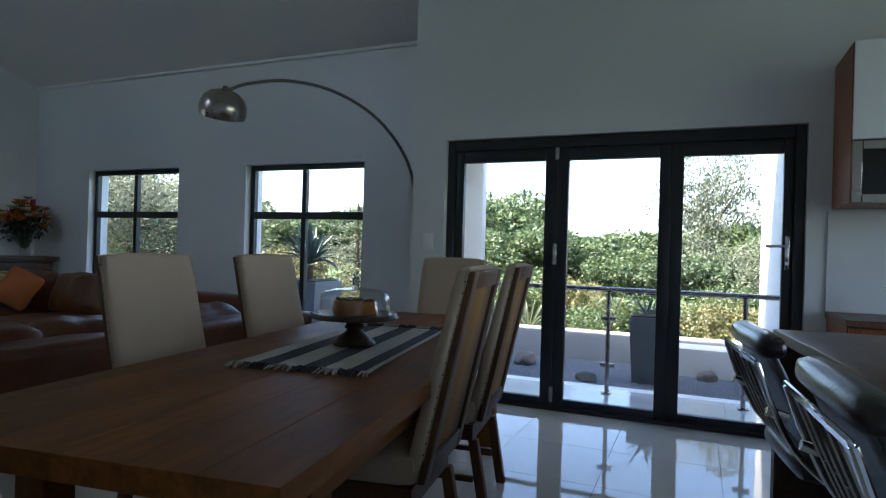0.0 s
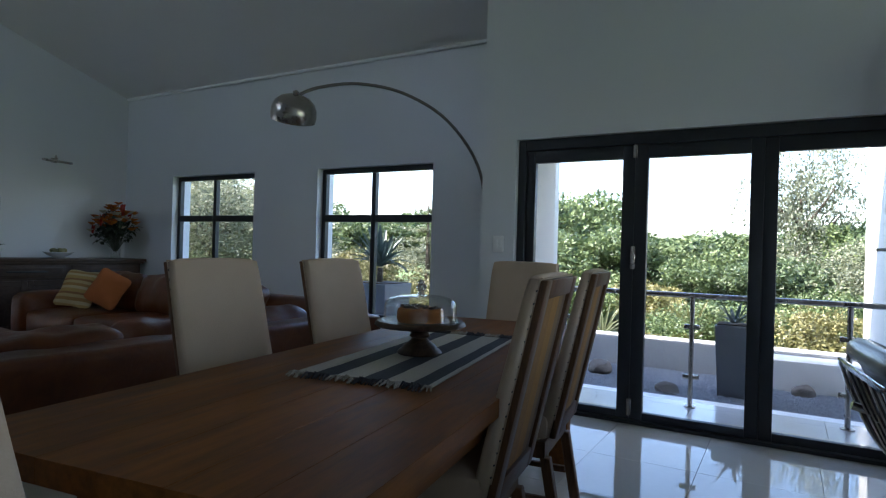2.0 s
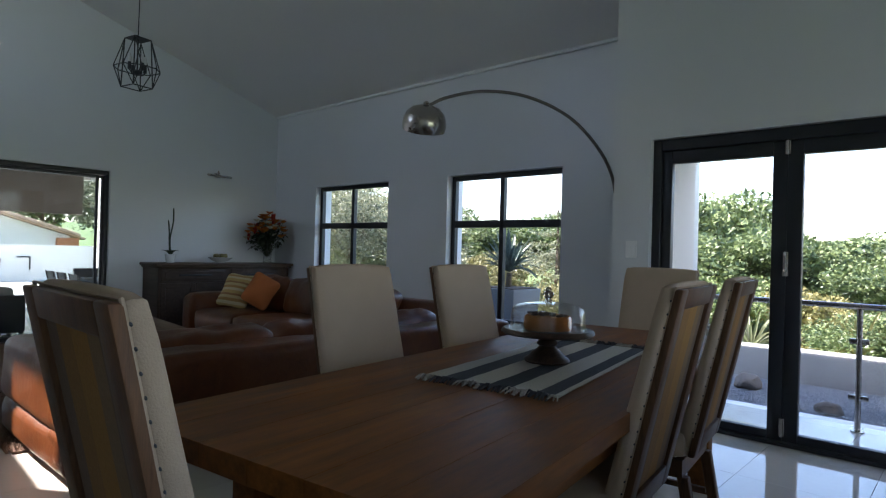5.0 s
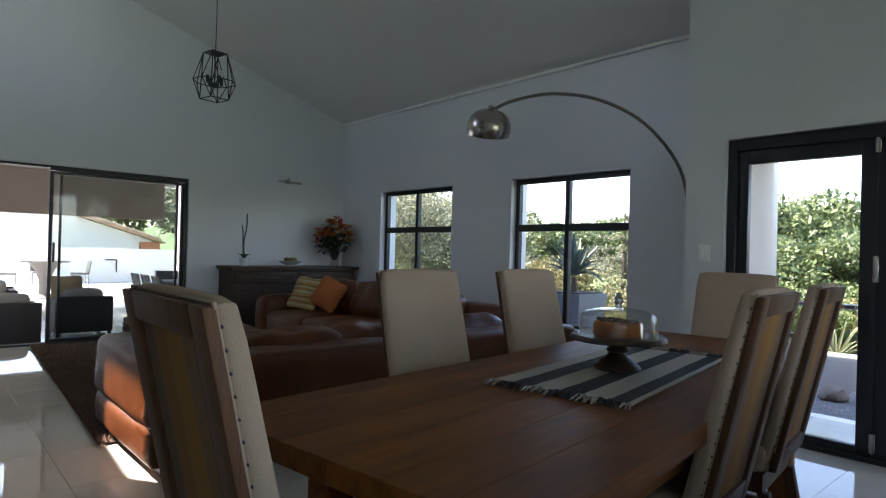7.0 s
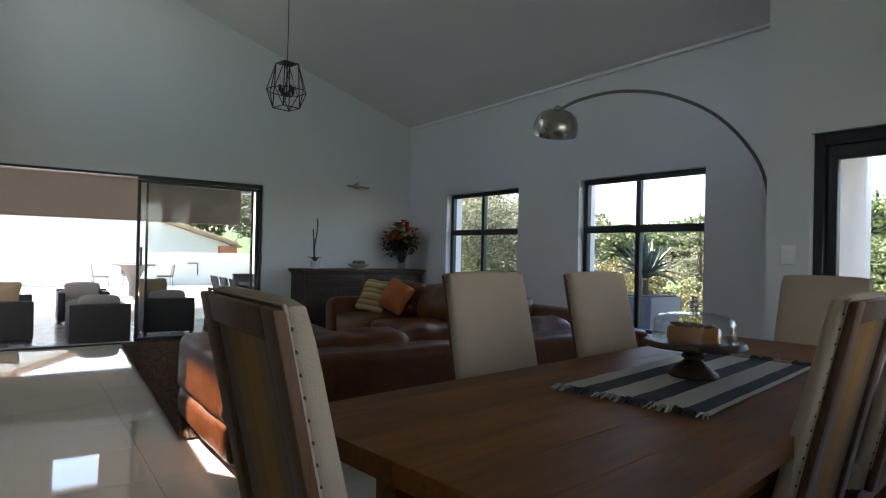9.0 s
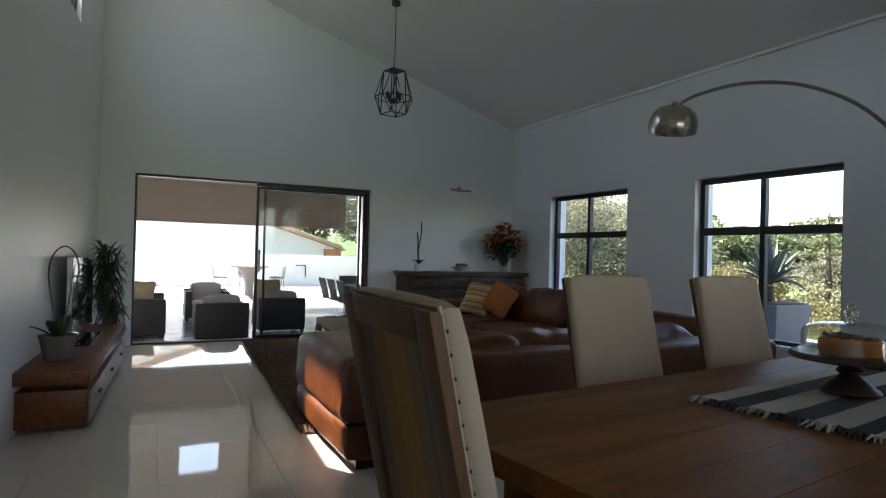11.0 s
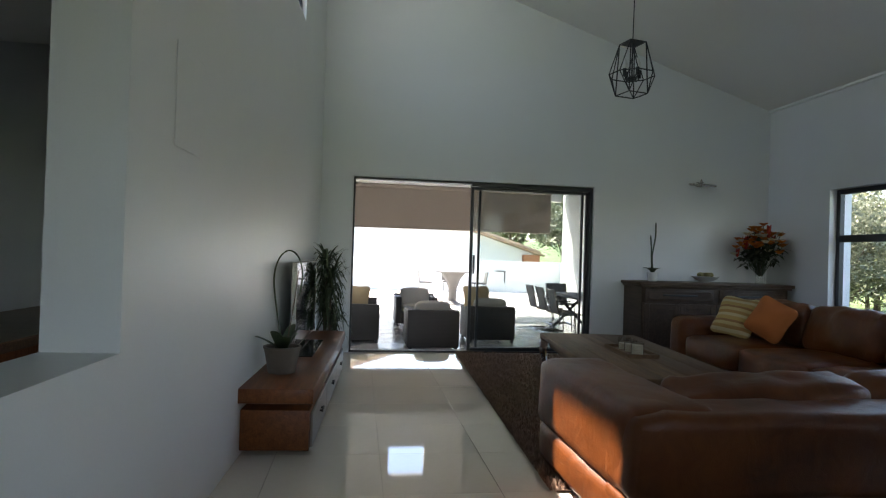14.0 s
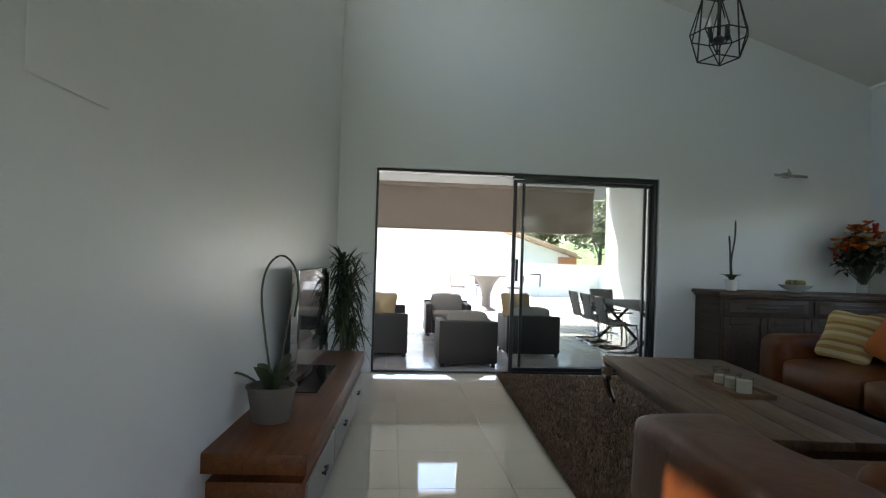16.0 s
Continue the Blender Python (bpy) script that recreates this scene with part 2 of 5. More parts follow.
STONE = surface("boulder", (0.16, 0.135, 0.115), 0.9, var=0.25, scale=8, bump=0.7, dist=0.02)
PLANTER = surface("grey_planter", (0.13, 0.135, 0.14), 0.6, var=0.12, scale=5, bump=0.2)
LAWN = surface("lawn", (0.10, 0.15, 0.04), 0.9, var=0.35, scale=4, fine=90, bump=0.8, dist=0.03)
PAVING = surface("paving", (0.55, 0.53, 0.49), 0.8, var=0.08, scale=1.5)
ROOFTILE = surface("roof_tile", (0.50, 0.34, 0.24), 0.85, var=0.2, scale=5, bump=0.4, piece=0.2)
FASCIA = surface("orange_fascia", (0.42, 0.16, 0.07), 0.7, var=0.1)
BARK = surface("bark", (0.12, 0.09, 0.065), 0.9, var=0.3, scale=12, bump=1.0, dist=0.02)
LEAF = leafy("leaf_green", (0.045, 0.077, 0.03), (0.20, 0.26, 0.115))
PALELEAF = leafy("leaf_pale", (0.10, 0.12, 0.07), (0.31, 0.33, 0.22))
YELLOWLEAF = leafy("leaf_yellow", (0.13, 0.132, 0.05), (0.30, 0.275, 0.12))
DARKLEAF = leafy("leaf_dark", (0.035, 0.055, 0.028), (0.10, 0.135, 0.075), 0.4)
ALOE = leafy("aloe_leaf", (0.05, 0.075, 0.065), (0.10, 0.13, 0.115), 0.45)
SCREEN = surface("tv_screen", (0.008, 0.008, 0.01), 0.05, var=0.05, bump=0.0, rough_var=0.02)
TERRACOTTA = surface("grey_pot", (0.13, 0.105, 0.085), 0.6, var=0.12, scale=7, bump=0.2)
PORCELAIN = surface("white_porcelain", (0.70, 0.70, 0.68), 0.2, var=0.03, bump=0.0)
CAKE = surface("cake_sponge", (0.55, 0.19, 0.03), 0.85, var=0.2, scale=25, fine=120, bump=0.6)
ICING = surface("cake_topping", (0.10, 0.045, 0.015), 0.5, var=0.4, scale=30, bump=0.6)
LACQUER = surface("white_lacquer", (0.70, 0.72, 0.74), 0.15, var=0.02, bump=0.0)
SWITCHWHITE = surface("switch_plastic", (0.88, 0.88, 0.87), 0.25, var=0.02, bump=0.0)
PAINTEDGREY = surface("drawer_front_paint", (0.33, 0.30, 0.265), 0.5, var=0.1, scale=8)
CANDLE = surface("candle_wax", (0.62, 0.56, 0.44), 0.5, var=0.06)
RED = leafy("petal_red", (0.35, 0.02, 0.015), (0.6, 0.06, 0.02))
ORANGEPETAL = leafy("petal_orange", (0.55, 0.13, 0.02), (0.75, 0.28, 0.04))
WHITEPETAL = leafy("petal_white", (0.6, 0.55, 0.42), (0.75, 0.72, 0.62))
SOIL = surface("soil", (0.05, 0.035, 0.025), 0.95, var=0.4, scale=30, bump=0.8)


# ---- mesh helpers ----
def box(x0, x1, y0, y1, z0, z1, bevel=0.0, seg=2):
    bm = bmesh.new()
    bmesh.ops.create_cube(bm, size=1, matrix=Matrix.LocRotScale(((x0 + x1) / 2, (y0 + y1) / 2, (z0 + z1) / 2), None, (x1 - x0, y1 - y0, z1 - z0)))
    if bevel:
        bmesh.ops.bevel(bm, geom=bm.edges[:], offset=bevel, segments=seg, profile=0.5, affect="EDGES")
    return bm


def turned(bm, m):
    bmesh.ops.transform(bm, matrix=m, verts=bm.verts)
    return bm


def join(*bms):
    out = bms[0]
    for other in bms[1:]:
        me = bpy.data.meshes.new("tmp")
        other.to_mesh(me)
        out.from_mesh(me)
        other.free()
        bpy.data.meshes.remove(me)
    return out


def rod(a, b, r0, r1=None, seg=8):
    a, b = Vector(a), Vector(b)
    bm = bmesh.new()
    m = Matrix.Translation((a + b) / 2) @ (b - a).to_track_quat("Z", "Y").to_matrix().to_4x4()
    bmesh.ops.create_cone(bm, cap_ends=True, segments=seg, radius1=r0, radius2=r0 if r1 is None else r1, depth=(b - a).length, matrix=m)
    return bm


def sweep(points, radius, seg=8):
    """A round tube along points; radius is a number or one for each point."""
    pts = [Vector(p) for p in points]
    radii = radius if isinstance(radius, (list, tuple)) else [radius] * len(pts)
    bm, rings = bmesh.new(), []
    side = Vector((0.31, 0.87, 0.39))
    for n, p in enumerate(pts):
        way = (pts[min(n + 1, len(pts) - 1)] - pts[max(n - 1, 0)]).normalized()
        u = way.cross(side).normalized() if abs(way.dot(side)) < 0.98 else way.cross(Vector((1, 0, 0))).normalized()
        v = way.cross(u)
        rings.append([bm.verts.new(p + radii[n] * (math.cos(a) * u + math.sin(a) * v)) for a in (2 * math.pi * k / seg for k in range(seg))])
    for a, b in zip(rings, rings[1:]):
        for k in range(seg):
            bm.faces.new((a[k], a[(k + 1) % seg], b[(k + 1) % seg], b[k]))
    bm.faces.new(rings[0][::-1])
    bm.faces.new(rings[-1])
    bmesh.ops.recalc_face_normals(bm, faces=bm.faces)
    return bm


def smooth_line(points, steps=6):
    """Catmull-Rom through the points."""
    p = [Vector(q) for q in points]
    p = [2 * p[0] - p[1]] + p + [2 * p[-1] - p[-2]]
    out = []
    for n in range(1, len(p) - 2):
        for k in range(steps):
            t = k / steps
            out.append(0.5 * (2 * p[n] + (p[n + 1] - p[n - 1]) * t + (2 * p[n - 1] - 5 * p[n] + 4 * p[n + 1] - p[n + 2]) * t * t + (3 * p[n] - p[n - 1] - 3 * p[n + 1] + p[n + 2]) * t ** 3))
    return out + [p[-2]]


def lathe(profile, seg=24, caps=True):
    """Turn (radius, height) pairs round z."""
    bm, rings = bmesh.new(), []
    for r, z in profile:
        rings.append([bm.verts.new((max(r, 1e-4) * math.cos(2 * math.pi * k / seg), max(r, 1e-4) * math.sin(2 * math.pi * k / seg), z)) for k in range(seg)])
    for a, b in zip(rings, rings[1:]):
        for k in range(seg):
            bm.faces.new((a[k], a[(k + 1) % seg], b[(k + 1) % seg], b[k]))
    if caps:
        bm.faces.new(rings[0][::-1])
        bm.faces.new(rings[-1])
    bmesh.ops.recalc_face_normals(bm, faces=bm.faces)
    return bm


def pad(x0, x1, y0, y1, z0, z1, r=0.05, puff=0.0, wrinkle=0.0, cuts=5, seed=0):
    """An upholstered block: rounded, puffed out in the middle, a little wrinkled."""
    bm = box(x0, x1, y0, y1, z0, z1)
    bmesh.ops.subdivide_edges(bm, edges=bm.edges[:], cuts=cuts, use_grid_fill=True)
    c = Vector(((x0 + x1) / 2, (y0 + y1) / 2, (z0 + z1) / 2))
    h = Vector(((x1 - x0) / 2, (y1 - y0) / 2, (z1 - z0) / 2))
    for v in bm.verts:
        d = v.co - c
        inner = Vector([max(-(h[i] - r), min(h[i] - r, d[i])) for i in range(3)])
        out = d - inner
        if out.length > 1e-6:
            d = inner + out.normalized() * r
        q = [min(1.0, abs(d[i]) / h[i]) for i in range(3)]
        for i in range(3):
            j, k = (i + 1) % 3, (i + 2) % 3
            d[i] *= 1 + puff / h[i] * (1 - q[j] ** 2) * (1 - q[k] ** 2) * q[i] ** 2
        v.co = c + d
        if wrinkle:
            v.co += wrinkle * noise.noise_vector(v.co * 7 + Vector((seed, 0, 0)))
    return bm


def grid_wall(us, zs, holes, v0, v1):
    """A wall along x (local) with thickness v0..v1 in y; holes are (u0, u1, z0, z1). Only outer faces are made."""
    ul = sorted({*us, *[h[0] for h in holes], *[h[1] for h in holes]})
    zl = sorted({*zs, *[h[2] for h in holes], *[h[3] for h in holes]})
    solid = lambda i, j: 0 <= i < len(ul) - 1 and 0 <= j < len(zl) - 1 and not any(h[0] <= (ul[i] + ul[i + 1]) / 2 <= h[1] and h[2] <= (zl[j] + zl[j + 1]) / 2 <= h[3] for h in holes)
    bm, at = bmesh.new(), {}

    def vert(u, v, z):
        key = (round(u, 5), round(v, 5), round(z, 5))
        if key not in at:
            at[key] = bm.verts.new((u, v, z))
        return at[key]

    for i in range(len(ul) - 1):
        for j in range(len(zl) - 1):
            if not solid(i, j):
                continue
            a, b, c, d = ul[i], ul[i + 1], zl[j], zl[j + 1]
            bm.faces.new([vert(a, v0, c), vert(b, v0, c), vert(b, v0, d), vert(a, v0, d)])
            bm.faces.new([vert(a, v1, d), vert(b, v1, d), vert(b, v1, c), vert(a, v1, c)])
            for k, (p, q) in (((i - 1, j), ((a, c), (a, d))), ((i + 1, j), ((b, d), (b, c))), ((i, j - 1), ((b, c), (a, c))), ((i, j + 1), ((a, d), (b, d)))):
                if not solid(*k):
                    bm.faces.new([vert(p[0], v0, p[1]), vert(q[0], v0, q[1]), vert(q[0], v1, q[1]), vert(p[0], v1, p[1])])
    bmesh.ops.recalc_face_normals(bm, faces=bm.faces)
    return bm


def cut_above(bm, point, normal):
    geom = bm.verts[:] + bm.edges[:] + bm.faces[:]
    got = bmesh.ops.bisect_plane(bm, geom=geom, plane_co=point, plane_no=normal, clear_outer=True)
    edges = [e for e in got["geom_cut"] if isinstance(e, bmesh.types.BMEdge)]
    bmesh.ops.holes_fill(bm, edges=edges)
    return bm


def mesh_of(name, bm, material, smooth=True):
    me = bpy.data.meshes.new(name)
    bm.to_mesh(me)
    bm.free()
    me.materials.append(material)
    if smooth:
        me.shade_smooth()
        me.set_sharp_from_angle(angle=radians(38))
    return me


def part(name, bm, material, parent, label="", smooth=True):
    ob = new(name, mesh_of(name, bm, material, smooth))
    ob.parent = parent
    return tagged(ob, label)


def thing(name, at, label, category, group="", rz=0.0):
    ob = new(name)
    ob.empty_display_size = 0.1
    ob.matrix_basis = pose(*at, 0, 0, rz)
    return tagged(ob, label, category, group)


def solo(name, bm, material, label, category, at=(0, 0, 0), rz=0.0, group="", smooth=True):
    ob = new(name, mesh_of(name, bm, material, smooth))
    ob.matrix_basis = pose(*at, 0, 0, rz)
    return tagged(ob, label, category, group)


def struct(name, bm, material, label="", category="", smooth=True):
    return tagged(new(name, mesh_of(name, bm, material, smooth)), label, category, kind="structure")


# ---- the room ----
SLX, WINY, BIFY, NIBX = -7.6, 5.85, 5.0, -1.5      # inner faces: slider wall, window wall, folding-door wall; its corner
EAST, HEAD, SLOPE, EAVE = 4.6, 2.068, 0.33, 3.21   # far kitchen wall, door heads, ceiling pitch and height at the window wall
LEAN_WALL = -2.78                                   # the long wall runs a little askew
ceil_z = lambda y: EAVE + SLOPE * (WINY - y)
ROOF_N = Vector((0, SLOPE, 1)).normalized()
ROOF_P = Vector((0, WINY, EAVE + 0.02))

W1, W2 = (-6.56, -5.01), (-4.00, -2.475)
SILL, WHEAD = 0.42, 2.075
bm = grid_wall((SLX - 0.25, NIBX), (-0.3, 5), [(*W1, SILL, WHEAD), (*W2, SILL, WHEAD)], WINY, WINY + 0.28)
struct("wall_north", cut_above(bm, ROOF_P, ROOF_N), WALL, "pale grey painted wall with two windows", "wall", False)
bm = turned(grid_wall((-0.85, WINY), (-0.3, 6), [(0.45, 3.45, -0.02, 2.1)], 0, 0.25), Matrix(((0, -1, 0, SLX), (1, 0, 0, 0), (0, 0, 1, 0), (0, 0, 0, 1))))
struct("wall_west", cut_above(bm, ROOF_P, ROOF_N), WALL, "tall pale grey gable wall round the sliding door", "wall", False)
BX0, BX1 = -1.214, 1.306
bm = grid_wall((NIBX, EAST + 0.25), (-0.3, 5), [(BX0, BX1, -0.02, HEAD)], BIFY, BIFY + 0.25)
struct("wall_bifold", cut_above(bm, ROOF_P, ROOF_N), WALL, "pale grey wall round the folding door", "wall", False)
bm = box(NIBX, NIBX + 0.25, BIFY + 0.25, WINY + 0.28, -0.3, 5)
struct("wall_return", cut_above(bm, ROOF_P, ROOF_N), WALL, "short pale grey return wall", "wall", False)
FILL_GAP = (0.6, 4.4, 0.95, 2.6)                          # opening added for the fill lamp, unseen behind the camera
bm = turned(grid_wall((-1.1, BIFY), (-0.3, 6), [FILL_GAP], -0.25, 0), Matrix(((0, -1, 0, EAST), (1, 0, 0, 0), (0, 0, 1, 0), (0, 0, 0, 1))))
struct("wall_east", cut_above(bm, ROOF_P, ROOF_N), WALL, "plain wall with an added opening for fill light", "wall", False)

# the long wall, with its pass-through opening and the high window
LW = pose(SLX, 0.07, 0, 0, 0, LEAN_WALL)
u_of = lambda x: (x - SLX) / math.cos(radians(LEAN_WALL))
CLER = (u_of(-6.0), u_of(-5.1), 3.29, 4.80)
NICHE = (u_of(-2.40), u_of(-0.7), 0.855, 2.005)
bm = turned(join(grid_wall((-0.25, 12.7), (-0.3, 3.0), [NICHE], -0.24, 0), grid_wall((-0.25, 12.7), (3.0, 6), [CLER], -0.11, 0)), LW)
struct("wall_south", cut_above(bm, ROOF_P, ROOF_N), WALL, "long pale grey wall with a pass-through and a high window", "wall", False)

bm = box(SLX - 0.25, EAST + 0.25, -0.835, WINY + 0.28, 0, 0.18)
for v in bm.verts:
    v.co.z += ceil_z(v.co.y)
struct("ceiling", bm, CEIL, "white sloping ceiling", "ceiling", False)
bm = box(SLX, NIBX, WINY - 0.035, WINY - 0.002, EAVE - 0.022, EAVE + 0.02, 0.012, 3)
struct("trim_cornice", bm, TRIM, "white plaster cornice", "cornice")
bm = join(box(SLX + 0.002, SLX + 0.016, 3.48, WINY - 0.02, 0.004, 0.09, 0.004, 1), box(SLX + 0.02, NIBX, WINY - 0.016, WINY - 0.002, 0.004, 0.09, 0.004, 1), box(NIBX, BX0 - 0.03, BIFY - 0.016, BIFY - 0.002, 0.004, 0.09, 0.004, 1))
struct("baseboard", bm, TRIM, "white skirting board", "skirting")
floor = struct("floor", box(SLX - 0.25, EAST + 0.25, -0.95, WINY + 0.28, -0.2, -0.012), GROUT, "grout bed under polished cream tiles", "floor", False)

# room behind the pass-through
bm = turned(join(grid_wall((1.1, 9.5), (0, 2.6), [(1.3, 2.4, 0.9, 2.2)], -3.3, -3.2), box(1.0, 1.1, -3.3, -0.245, 0, 2.6), box(9.5, 9.6, -3.3, -0.245, 0, 2.6)), LW)
struct("wall_scullery", bm, WALL, "plain walls of the room behind the pass-through", "wall", False)
bm = turned(grid_wall((-3.25, -0.4), (0.001, 2.6), [(-1.575, -0.8, 0.0, 2.02)], 0, 0.1), Matrix(((0, -1, 0, -5.0), (1, 0, 0, 0), (0, 0, 1, 0), (0, 0, 0, 1))))
struct("wall_bathroom", bm, WALL, "inner wall with an open doorway to a bathroom", "wall", False)
struct("ceiling_scullery", turned(box(1.0, 9.6, -3.3, -0.245, 2.6, 2.7), LW), CEIL, "flat white ceiling", "ceiling", False)
struct("floor_scullery", turned(box(1.0, 9.6, -3.3, -0.245, -0.1, 0), LW), TILE, "cream tiled floor", "floor", False)


# ---- doors and windows ----
def frame_ring(x0, x1, z0, z1, w, y0, y1, bev=0.004):
    """Four members butted round an opening in the xz plane."""
    return join(box(x0, x0 + w, y0, y1, z0, z1, bev, 1), box(x1 - w, x1, y0, y1, z0, z1, bev, 1), box(x0 + w, x1 - w, y0, y1, z1 - w, z1, bev, 1), box(x0 + w, x1 - w, y0, y1, z0, z0 + w, bev, 1))


def pane(name, bm, parent, material=None):
    ob = part(name, bm, material or GLASS, parent, "tinted glass pane" if material else "clear glass pane", False)
    ob.visible_shadow = False
    return ob


def window(name, x0, x1, split):
    y = WINY + 0.085
    w = tagged(thing(name, (0, 0, 0), "black aluminium four-pane window in a deep reveal", "window"), kind="structure")
    part("window_frame", frame_ring(x0 + 0.002, x1 - 0.002, SILL + 0.002, WHEAD - 0.002, 0.055, y, y + 0.06), BLACK, w)
    part("mullion", box(split - 0.028, split + 0.028, y - 0.003, y + 0.057, SILL + 0.06, WHEAD - 0.06, 0.004, 1), BLACK, w)
    part("transom", join(box(x0 + 0.058, split - 0.03, y - 0.006, y + 0.054, 1.475, 1.555, 0.004, 1), box(split + 0.03, x1 - 0.058, y - 0.006, y + 0.054, 1.475, 1.555, 0.004, 1)), BLACK, w)
    for a, b in ((x0 + 0.05, split - 0.02), (split + 0.02, x1 - 0.05)):
        pane("pane", box(a, b, y + 0.025, y + 0.031, SILL + 0.05, 1.48), w)
        pane("pane", box(a, b, y + 0.025, y + 0.031, 1.55, WHEAD - 0.05), w)
    part("window_sill", box(x0 + 0.004, x1 - 0.004, WINY + 0.002, y - 0.004, SILL + 0.001, SILL + 0.02, 0.003, 1), TRIM, w)


window("window_1", *W1, -5.815)
window("window_2", *W2, -3.27)

cl = tagged(thing("window_3", (SLX, 0.07, 0), "high black framed window under the ceiling", "window", rz=LEAN_WALL), kind="structure")
part("window_frame", frame_ring(CLER[0] + 0.002, CLER[1] - 0.002, CLER[2] + 0.002, CLER[3] - 0.002, 0.045, -0.1, -0.04), BLACK, cl)
pane("pane", box(CLER[0] + 0.04, CLER[1] - 0.04, -0.072, -0.066, CLER[2] + 0.04, CLER[3] - 0.04), cl)

# folding door: three leaves in a frame
bd = tagged(thing("door_1", (0, BIFY, 0), "closed black aluminium folding door with three glazed leaves", "door"), kind="structure")
part("door_frame", join(box(BX0 + 0.002, BX0 + 0.065, 0.045, 0.165, 0, HEAD - 0.002, 0.004, 1), box(BX1 - 0.065, BX1 - 0.002, 0.045, 0.165, 0, HEAD - 0.002, 0.004, 1), box(BX0 + 0.065, BX1 - 0.065, 0.045, 0.165, HEAD - 0.085, HEAD - 0.002, 0.004, 1), box(BX0 + 0.065, BX1 - 0.065, 0.045, 0.165, 0.0, 0.025, 0.004, 1), box(-0.345, -0.305, 0.126, 0.134, 0.03, 2.005), box(0.469, 0.509, 0.126, 0.134, 0.03, 2.005)), BLACK, bd)
LEAVES = ((-1.1485, -0.3255, -1.079, -0.413), (-0.3245, 0.4885, -0.236, 0.409), (0.4895, 1.2405, 0.569, 1.181))
for n, (a, b, g0, g1) in enumerate(LEAVES):
    leaf = part("leaf", join(box(a, g0, 0.07, 0.125, 0.03, 2.005, 0.005, 2), box(g1, b, 0.07, 0.125, 0.03, 2.005, 0.005, 2), box(g0, g1, 0.07, 0.125, 0.03, 0.085, 0.005, 2), box(g0, g1, 0.07, 0.125, 1.89, 2.005, 0.005, 2)), BLACK, bd)
    pane("pane", box(g0 - 0.01, g1 + 0.01, 0.094, 0.1, 0.075, 1.9), leaf)
    if n == 1:
        for z, l in ((0.12, 0.12), (1.18, 0.16), (1.95, 0.12)):
            part("hinge", join(rod((-0.325, 0.058, z - l / 2), (-0.325, 0.058, z + l / 2), 0.011), box(-0.342, -0.308, 0.058, 0.068, z - l / 2, z + l / 2, 0.003, 1)), STEEL, leaf, "brushed steel hinge")
    if n == 2:
        part("door_handle", join(box(1.195, 1.222, 0.055, 0.069, 1.12, 1.34, 0.004, 2), rod((1.208, 0.06, 1.275), (1.208, 0.01, 1.275), 0.011), rod((1.208, 0.015, 1.275), (1.08, 0.015, 1.27), 0.010), rod((1.208, 0.06, 1.16), (1.208, 0.045, 1.16), 0.013)), CHROME, leaf, "satin chrome lever handle")

# sliding door: a fixed leaf, and one slid half open
sd = tagged(thing("door_2", (SLX, 0, 0), "black aluminium sliding door, one leaf glazed across the view", "door", rz=90), kind="structure")
# local x runs along world y, local y runs along world -x
part("door_frame", join(box(0.452, 0.474, 0.03, 0.15, 0, 2.098, 0.003, 1), box(3.418, 3.448, 0.03, 0.15, 0, 2.098, 0.003, 1), box(0.474, 1.89, 0.03, 0.15, 2.072, 2.098, 0.003, 1), box(1.89, 3.418, 0.03, 0.15, 2.045, 2.098, 0.003, 1), box(0.474, 3.418, 0.03, 0.15, 0.0, 0.022, 0.003, 1)), BLACK, sd)
leaf = part("leaf", join(box(1.885, 1.922, 0.04, 0.08, 0.024, 2.04, 0.004, 1), box(3.305, 3.33, 0.04, 0.08, 0.024, 2.04, 0.004, 1), box(1.922, 3.305, 0.04, 0.08, 2.005, 2.04, 0.004, 1), box(1.922, 3.305, 0.04, 0.08, 0.024, 0.065, 0.004, 1)), BLACK, sd)
pane("pane", box(1.918, 3.309, 0.057, 0.063, 0.06, 2.01), leaf, TINTED)
part("pull_handle", box(1.924, 1.95, 0.022, 0.045, 0.97, 1.2, 0.006, 2), BLACK, leaf)
leaf = part("leaf", join(box(1.995, 2.022, 0.095, 0.135, 0.024, 2.04, 0.004, 1), box(3.385, 3.415, 0.095, 0.135, 0.024, 2.04, 0.004, 1), box(2.022, 3.385, 0.095, 0.135, 2.005, 2.04, 0.004, 1), box(2.022, 3.385, 0.095, 0.135, 0.024, 0.065, 0.004, 1)), BLACK, sd)
pane("pane", box(2.018, 3.389, 0.112, 0.118, 0.06, 2.01), leaf, TINTED)


# ---- outside: ground, terrace, balcony ----
bm = bmesh.new()
bmesh.ops.create_grid(bm, x_segments=60, y_segments=60, size=900)
for v in bm.verts:
    d = (v.co.xy - Vector((-3, 3))).length
    v.co.z = -0.42 + (max(0, d - 70) ** 0.5) * 0.55 * (1.0 + 0.5 * noise.noise(v.co * 0.004)) * (1 if v.co.y > 0 else 0.3)
struct("ground", bm, LAWN, "garden lawn running out to low hills", "ground")

